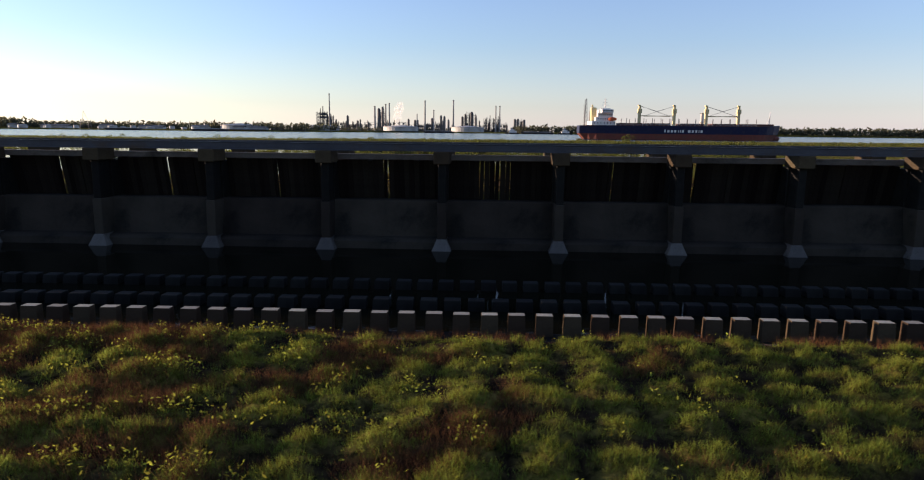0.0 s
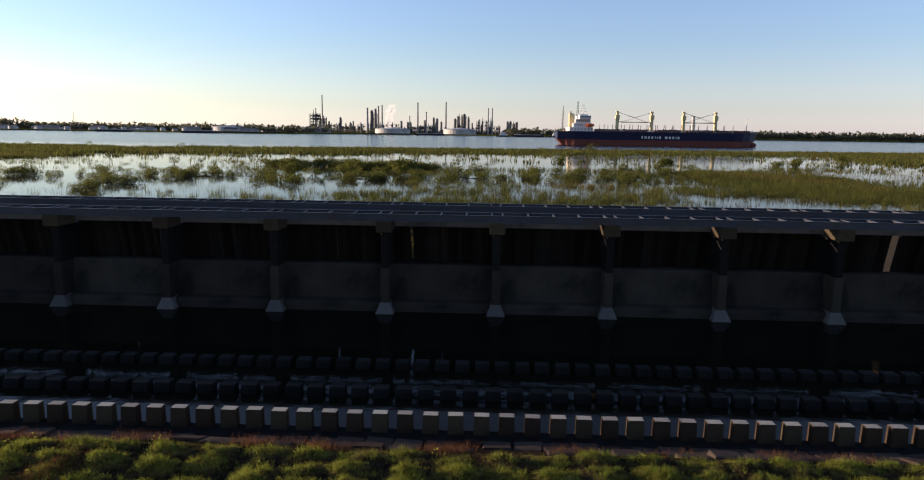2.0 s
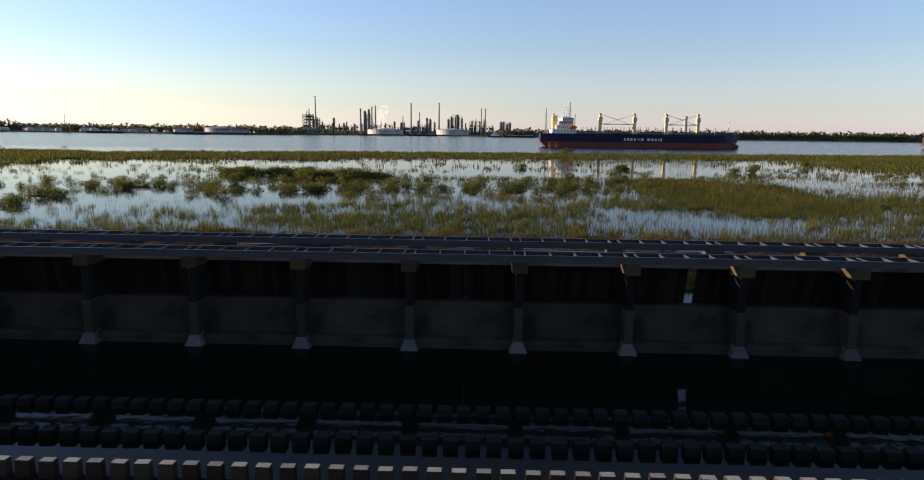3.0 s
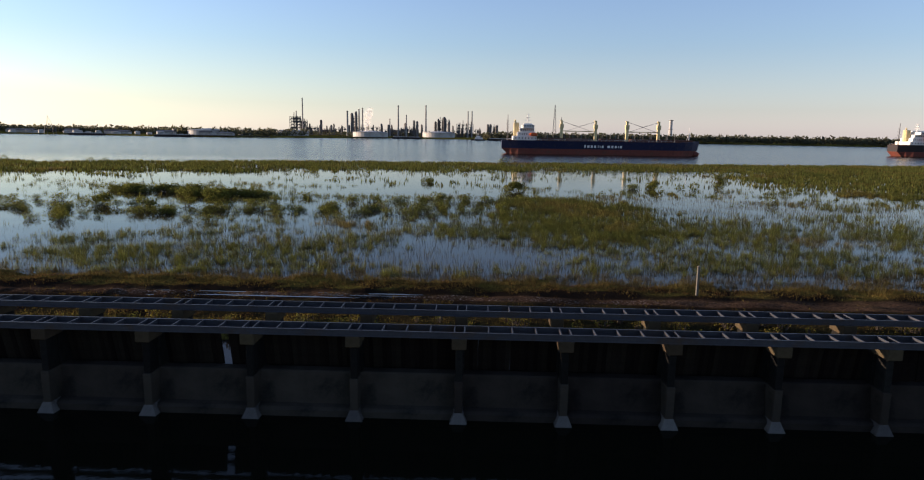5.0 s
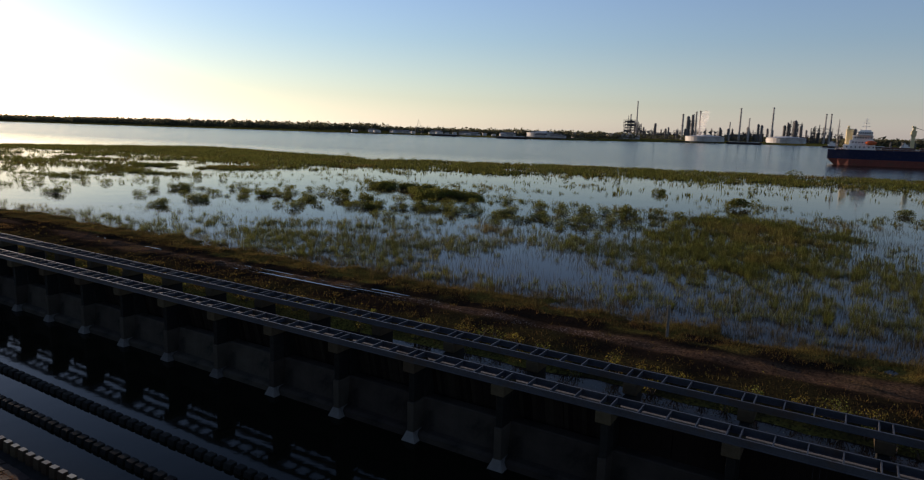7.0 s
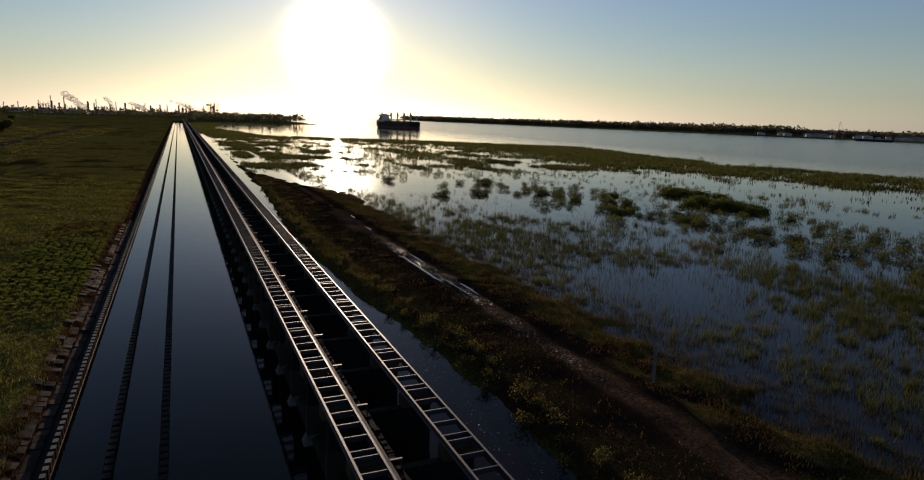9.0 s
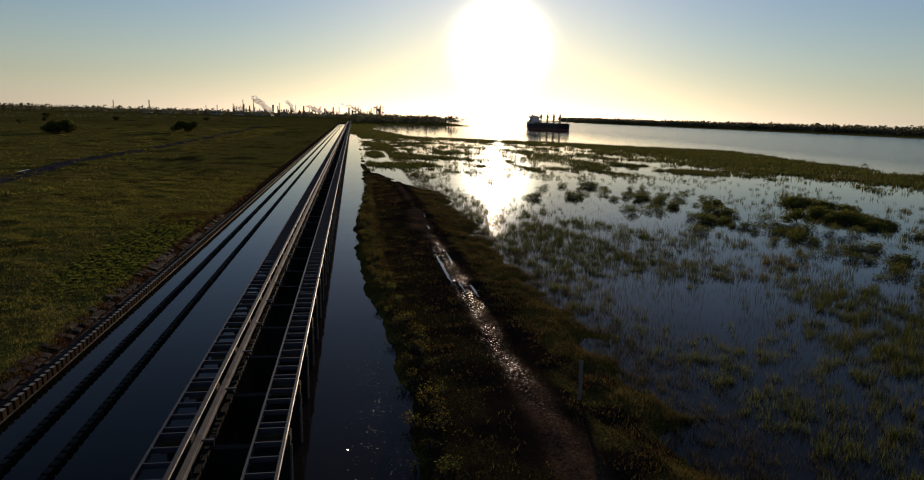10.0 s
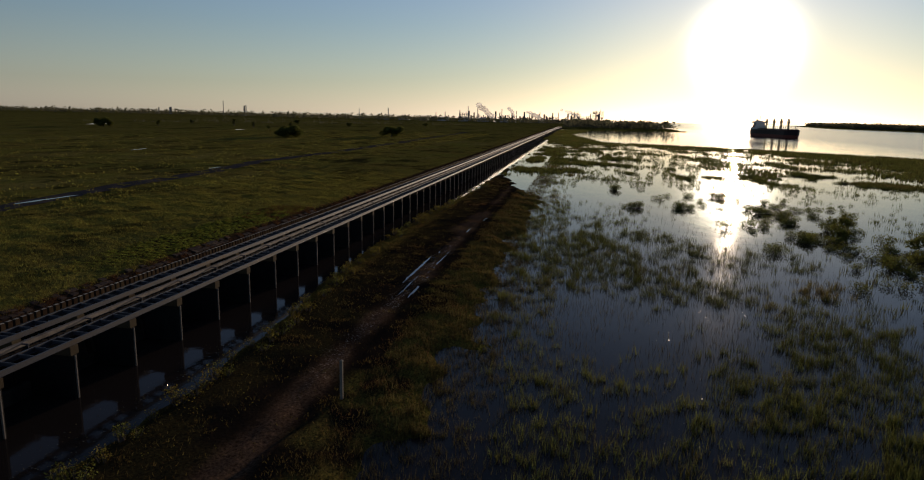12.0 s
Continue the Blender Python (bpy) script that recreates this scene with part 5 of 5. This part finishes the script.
bulk_carrier(71.2, 463.0, 0.0, 148.0, 24.0, M_NAVY, "navy and red cargo ship with cream cranes lying on the river")
bulk_carrier(424.0, 560.0, 0.0, 150.0, 24.0, M_BLACKHULL, "red cargo ship with white superstructure further up the river", False)
bulk_carrier(-930.0, 297.0, 12.0, 122.0, 20.0, M_BLACKHULL, "dark cargo ship lying against the sun on the river", False)


def towboat(x, y, heading):
    s = tagged(empty("towboat", x, y, RIVER), "white towboat beside the far river bank", "boat", "river boats")
    s.rotation_euler.z = radians(heading)
    part("hull", loft(bmesh.new(), [[(u * 26, -w, 0.0), (u * 26, -w, 2.0 + 0.6 * u), (u * 26, w, 2.0 + 0.6 * u), (u * 26, w, 0.0)] for u, w in ((0, 3.2), (0.2, 3.8), (0.8, 3.8), (1, 2.6))]), M_BLACKHULL, s)
    part("deckhouse", boxes((5, 19, -2.8, 2.8, 2.2, 5.2), (9, 17, -2.3, 2.3, 5.2, 7.8), (12, 16, -1.9, 1.9, 7.8, 10.4), bevel=0.1), M_WHITE, s)
    part("window_band", boxes((11.9, 16.1, -1.95, 1.95, 8.8, 9.7)), M_GLASS, s)
    bm = bmesh.new()
    tube(bm, (8, 1.5, 5), (8, 1.5, 9.5), 0.5)
    tube(bm, (8, -1.5, 5), (8, -1.5, 9.5), 0.5)
    tube(bm, (13, 0, 10.4), (13, 0, 14), 0.15)
    part("exhaust", bm, M_PLANT, s)
    return s


def barge(x, y, heading, length=60):
    s = tagged(empty("barge", x, y, RIVER), "long low river barge moored at the far bank", "barge", "moored barges")
    s.rotation_euler.z = radians(heading)
    part("hull", loft(bmesh.new(), [[(u * length, -5, z0), (u * length, -5, 3.2), (u * length, 5, 3.2), (u * length, 5, z0)] for u, z0 in ((0, 1.6), (0.06, -0.3), (0.94, -0.3), (1, 1.6))]), M_BLACKHULL, s)
    part("cover", boxes((length * 0.08, length * 0.92, -4, 4, 3.2, 4.4), bevel=0.5), M_TANK, s)
    return s


towboat(63, 1175, 180)
towboat(160, 1180, 180)
barge(66, 1175, 0)
barge(-120, 1235, 2)
barge(-480, 1022, 0)
barge(-640, 1050, 0)

# ---- the refinery across the river ----
def stack(x, y, h, r, label="tall slender refinery stack", mat=None):
    s = tagged(empty("stack", x, y, 3.0), label, "stack", "refinery stacks")
    bm = bmesh.new()
    tube(bm, (0, 0, -1), (0, 0, h), r, r * 0.7, 10)
    part("shaft", bm, mat or M_STACK, s)
    for q in (0.55, 0.97):
        part("platform", tube(bmesh.new(), (0, 0, h * q), (0, 0, h * q + 0.7), r * 1.12, n=10), M_PLANT, s)
    return s


def tank(x, y, r, h):
    s = tagged(empty("storage_tank", x, y, 3.0), "broad white storage tank on the far bank", "tank", "storage tanks")
    bm = bmesh.new()
    tube(bm, (0, 0, -1), (0, 0, h), r, n=32)
    part("shell", bm, M_TANK, s)
    bm = bmesh.new()
    tube(bm, (0, 0, h), (0, 0, h + r * 0.09), r * 0.99, r * 0.1, 32)
    part("roof", bm, M_TANK, s)
    bm = bmesh.new()
    tube(bm, (0, 0, h - 0.9), (0, 0, h - 0.5), r * 1.012, n=32)
    part("rim", bm, M_STACK, s)
    return s


def column(x, y, h, r):
    s = tagged(empty("process_column", x, y, 3.0), "grey refinery process column with platforms", "process column", "process columns")
    bm = bmesh.new()
    tube(bm, (0, 0, -1), (0, 0, h), r, n=10)
    bmesh.ops.create_uvsphere(bm, u_segments=10, v_segments=6, radius=r, matrix=Matrix.Translation((0, 0, h)))
    part("vessel", bm, M_PLANT, s)
    bm = bmesh.new()
    for q in np.linspace(0.25, 0.95, 5):
        tube(bm, (0, 0, h * q), (0, 0, h * q + 0.35), r * 1.3, n=8)
    tube(bm, (r * 1.25, 0, 0), (r * 1.25, 0, h * 0.97), 0.3, n=4)
    part("gallery", bm, M_PLANT, s)
    return s


def frame_tower(x, y, w, h, levels, label="open steel refinery frame with pipes and vessels"):
    s = tagged(empty("process_frame", x, y, 3.0), label, "process frame", "process frames")
    bm = bmesh.new()
    for sx in (-1, -0.33, 0.33, 1):
        for sy in (-1, 1):
            box(bm, sx * w / 2 - 0.4, sx * w / 2 + 0.4, sy * 6 - 0.4, sy * 6 + 0.4, -1, h)
    for i in range(1, levels + 1):
        zz = h * i / levels
        box(bm, -w / 2 - 0.5, w / 2 + 0.5, -6.5, 6.5, zz - 0.5, zz)
        tube(bm, (-w / 2, -6, zz - h / levels), (w / 2, -6, zz), 0.3, n=4)
    part("frame", bm, M_PLANT, s)
    bm = bmesh.new()
    for i in range(levels):
        for j in range(4):
            cx, cz = -w / 2 + (j + 0.5) * w / 4, h * (i + 0.45) / levels
            if random.random() < 0.6:
                tube(bm, (cx, -4, cz), (cx, 4, cz), w / 18, n=8)
            else:
                box(bm, cx - w * 0.1, cx + w * 0.1, -3, 3, cz - 0.4 * h / levels, cz + 0.25 * h / levels)
    for j in range(5):
        cx = random.uniform(-w / 2, w / 2)
        tube(bm, (cx, random.uniform(-4, 4), 0), (cx, random.uniform(-4, 4), h * random.uniform(0.9, 1.3)), 0.9, 0.7, 8)
    tagged(part("pipework", bm, M_PLANT, s), kind="stuff")
    return s




def back(x, y, k=1.155):
    """A place on the far side, moved out from the middle of the spillway."""
    return 64 + (x - 64) * k, -35 + (y + 35) * k


for x, h, r in ((-314, 76, 1.6), (-332, 50, 1.5), (-118, 64, 2.0), (-57, 64, 2.0), (29, 53, 1.6), (37, 53, 1.6), (-200, 56, 2.0), (-193, 58, 2.0), (-97, 44, 1.6), (-132, 36, 1.4), (220, 44, 1.2), (-215, 50, 2.4)):
    stack(*back(x, 1310 + 25 * math.sin(x)), 1.155 * h, 1.1 * r)
for x, h, r in ((-212, 44, 3.0), (-206, 48, 2.4), (-280, 30, 2.2), (-150, 24, 2.0), (-140, 22, 2.4), (-104, 26, 2.5), (-84, 32, 2.0), (-76, 30, 2.2), (-70, 24, 2.0), (-40, 30, 2.6), (-34, 36, 2.0), (-20, 38, 3.4), (-12, 30, 2.4), (70, 26, 2.6), (75, 26, 2.6), (88, 24, 2.6), (-262, 20, 2.2), (-240, 18, 2.0)):
    column(*back(x, 1330 + 20 * math.cos(x * 1.7)), 1.155 * h, 1.15 * r)
for i in range(46):
    x = -345 + i * 9.6 + 4 * math.sin(i * 3.1)
    column(*back(x, 1365 + 22 * math.sin(i * 2.7)), 10 + 17 * abs(math.sin(i * 1.93)) ** 1.6, 1.0 + 0.7 * abs(math.cos(i)))
for i in range(9):
    frame_tower(*back(-330 + i * 46, 1385 + 8 * math.sin(i)), 40, 11 + 5 * (i % 3), 2)
for x, y, w, h, levels in ((-334, 1330, 24, 44, 6), (-318, 1338, 14, 34, 5), (-300, 1345, 30, 20, 3), (-210, 1345, 18, 46, 6), (-180, 1350, 46, 22, 3), (-110, 1360, 54, 18, 2), (-22, 1350, 26, 40, 5), (22, 1340, 40, 32, 5), (-262, 1360, 46, 16, 2), (86, 1350, 12, 26, 4)):
    frame_tower(*back(x, y), w, h, levels)
for x, y, r, h in ((-312, 1220, 34, 10), (-160, 1235, 34, 10), (-33, 1330, 34, 11), (-432, 1120, 34, 9.5), (-500, 1150, 10, 12), (-395, 1200, 12, 10)):
    tank(*back(x, y, 1.07), 1.07 * r, h)
for i in range(16):
    tank(-900 + i * 26 + 9 * math.sin(i * 5), 1105 + 12 * math.cos(i * 3), 4.5 + 3 * (i % 3 == 0), 4.2 + 1.6 * (i % 2))
stack(466, 1400, 46, 4.6, "stout white tower among the trees", M_TANK)


def shed(x, y, length, h):
    b_ = tagged(empty("shed", x, y, 3.0), "long low pale shed on the far river bank", "shed", "riverside sheds")
    part("wall", boxes((0, length, -6, 6, -1, h)), M_TANK, b_)
    part("roof", extrude_profile([(-6.6, h), (0, h + 2.2), (6.6, h), (6.6, h + 0.3), (0, h + 2.6), (-6.6, h + 0.3)], -0.5, length + 0.5), M_PLANT, b_)
    return b_


for i in range(9):
    shed(-870 + i * 58 + 14 * math.sin(i * 2.1), 1124 + 10 * math.cos(i * 1.7), 16 + 14 * abs(math.sin(i * 1.3)), 4.0 + 2.0 * abs(math.cos(i)))


def dock(x0, x1, y):
    d = tagged(empty("river_dock", x0, y, 0.0), "dark pile dock along the far river bank", "dock", "river docks")
    part("deck", boxes((0, x1 - x0, -4, 4, 3.4, 4.6)), M_BLACKHULL, d)
    n = int((x1 - x0) / 9)
    pile = None
    for i in range(n + 1):
        m = pose(i * 9.0, -3, 0)
        if pile is None:
            bm = bmesh.new()
            tube(bm, (0, 0, -2), (0, 0, 4), 0.6, n=6)
            pile = part("pile", bm, M_BARK, d, m=m)
        else:
            share("pile", pile, m, d)
    return d


dock(-455, -300, 1052)
dock(-205, -120, 1150)
crane = tagged(empty("dock_crane", -690, 1075, 3.0), "tall dark dockside crane on the far bank", "crane")
bm = bmesh.new()
for sx in (-8, 8):
    for sy in (-4, 4):
        tube(bm, (sx, sy, -2), (sx * 0.8, sy * 0.8, 13), 0.45, n=5)
for z in (6, 13):
    box(bm, -8, 8, -4, 4, z - 0.4, z + 0.3)
part("tower", bm, M_PLANT, crane)
bm = bmesh.new()
tube(bm, (-5, 0, 13), (0, -4, 30), 0.4, 0.25, 5)
tube(bm, (5, 0, 13), (0, -4, 30), 0.15, 0.15, 4)
part("boom", bm, M_PLANT, crane)

# transmission tower behind the ship
tw = tagged(empty("lattice_tower", 207, 1330, 3.0), "slender lattice mast on the far bank", "mast")
bm = bmesh.new()
for sx, sy in ((-1, -1), (1, -1), (1, 1), (-1, 1)):
    tube(bm, (4 * sx, 4 * sy, -1), (0.6 * sx, 0.6 * sy, 71), 0.35, 0.25, 4)
for i in range(9):
    a, b = 4 - 3.4 * i / 9, 4 - 3.4 * (i + 1) / 9
    tube(bm, (-a, -a, 71 * i / 9), (b, -b, 71 * (i + 1) / 9), 0.2, n=4)
    tube(bm, (a, -a, 71 * i / 9), (-b, -b, 71 * (i + 1) / 9), 0.2, n=4)
part("lattice", bm, M_PLANT, tw)

# ---- the plant beyond the end of the structure ----
for y, h, r in ((-318, 62, 1.6), (-392, 36, 1.6), (-350, 50, 1.3), (-432, 30, 1.6), (-480, 28, 1.4), (-662, 40, 2.0), (-760, 36, 1.5), (-1286, 52, 1.4), (-1210, 36, 4.0), (-1192, 38, 2.0), (-1500, 26, 3.0), (-1530, 24, 3.0), (-1560, 26, 3.0), (-1590, 24, 3.0), (-240, 44, 1.5), (-180, 38, 1.5), (-140, 34, 1.5), (-100, 36, 1.5)):
    stack(-2200 + 40 * math.sin(y), y, h, r, "slender stack of a distant plant")
for i in range(34):
    y = -380 + i * 14.5 + 6 * math.sin(i * 2.3)
    column(-2230 + 50 * math.cos(i * 1.9), y, 16 + 18 * abs(math.sin(i * 1.37)) ** 2, 2.2 + 0.8 * math.sin(i))
for y, w, h, lv in ((-372, 30, 26, 3), (-300, 50, 18, 2), (-225, 34, 22, 3), (-150, 40, 18, 2), (20, 24, 34, 4), (98, 36, 42, 5), (55, 28, 24, 3), (-60, 40, 20, 3)):
    fr = frame_tower(-2190, y, w, h, lv)
    fr.rotation_euler.z = radians(90)
for i in range(7):
    tank(-2120, -640 + i * 70, 16 + 4 * (i % 2), 11)


def plume(x, y, z, drift, rise, size, label, material=None):
    """A standing trail of steam: billows that swell along its way, grown into one another."""
    p = tagged(empty("steam_plume", x, y, z), label, "steam", "steam plumes")
    count = 9
    for i in range(count):
        bm = bmesh.new()
        u = i / (count - 1)
        r = size * (0.34 + 0.75 * u ** 0.8) * random.uniform(0.75, 1.2) * (1 - 0.45 * max(0, (u - 0.75) / 0.25))
        c = Vector(drift) * u ** 1.2 + Vector((0, 0, rise * u ** 0.75)) + Vector((random.uniform(-1, 1), random.uniform(-1, 1), random.uniform(-0.6, 0.6))) * size * 0.35 * u
        bmesh.ops.create_icosphere(bm, subdivisions=3, radius=1.0)
        for v in bm.verts:
            n = v.co.normalized()
            q = 1 + 0.5 * noise.noise(n * 1.6 + c * 0.1) + 0.35 * noise.noise(n * 4.5 + c)
            v.co = Vector((n.x * r * 1.15, n.y * r * 1.15, n.z * r * 0.9)) * q
        for fc in bm.faces:
            fc.smooth = True
        part("puff", bm, material or M_STEAM, p, m=Matrix.Translation(c))
    return p


plume(-182, 1310, 6, (6, 0, 0), 52, 8, "thin pale steam rising from the refinery", M_STEAM_THIN)
plume(-2150, -255, 4, (0, -60, 0), 52, 13, "white steam drifting from a distant plant")
plume(-2150, -180, 4, (0, -26, 0), 46, 7, "white steam drifting from a distant plant")
plume(-2150, -85, 4, (0, -55, 0), 34, 9, "white steam drifting from a distant plant")
plume(-2150, 62, 4, (0, -85, 0), 44, 6, "white steam drifting from a distant plant")
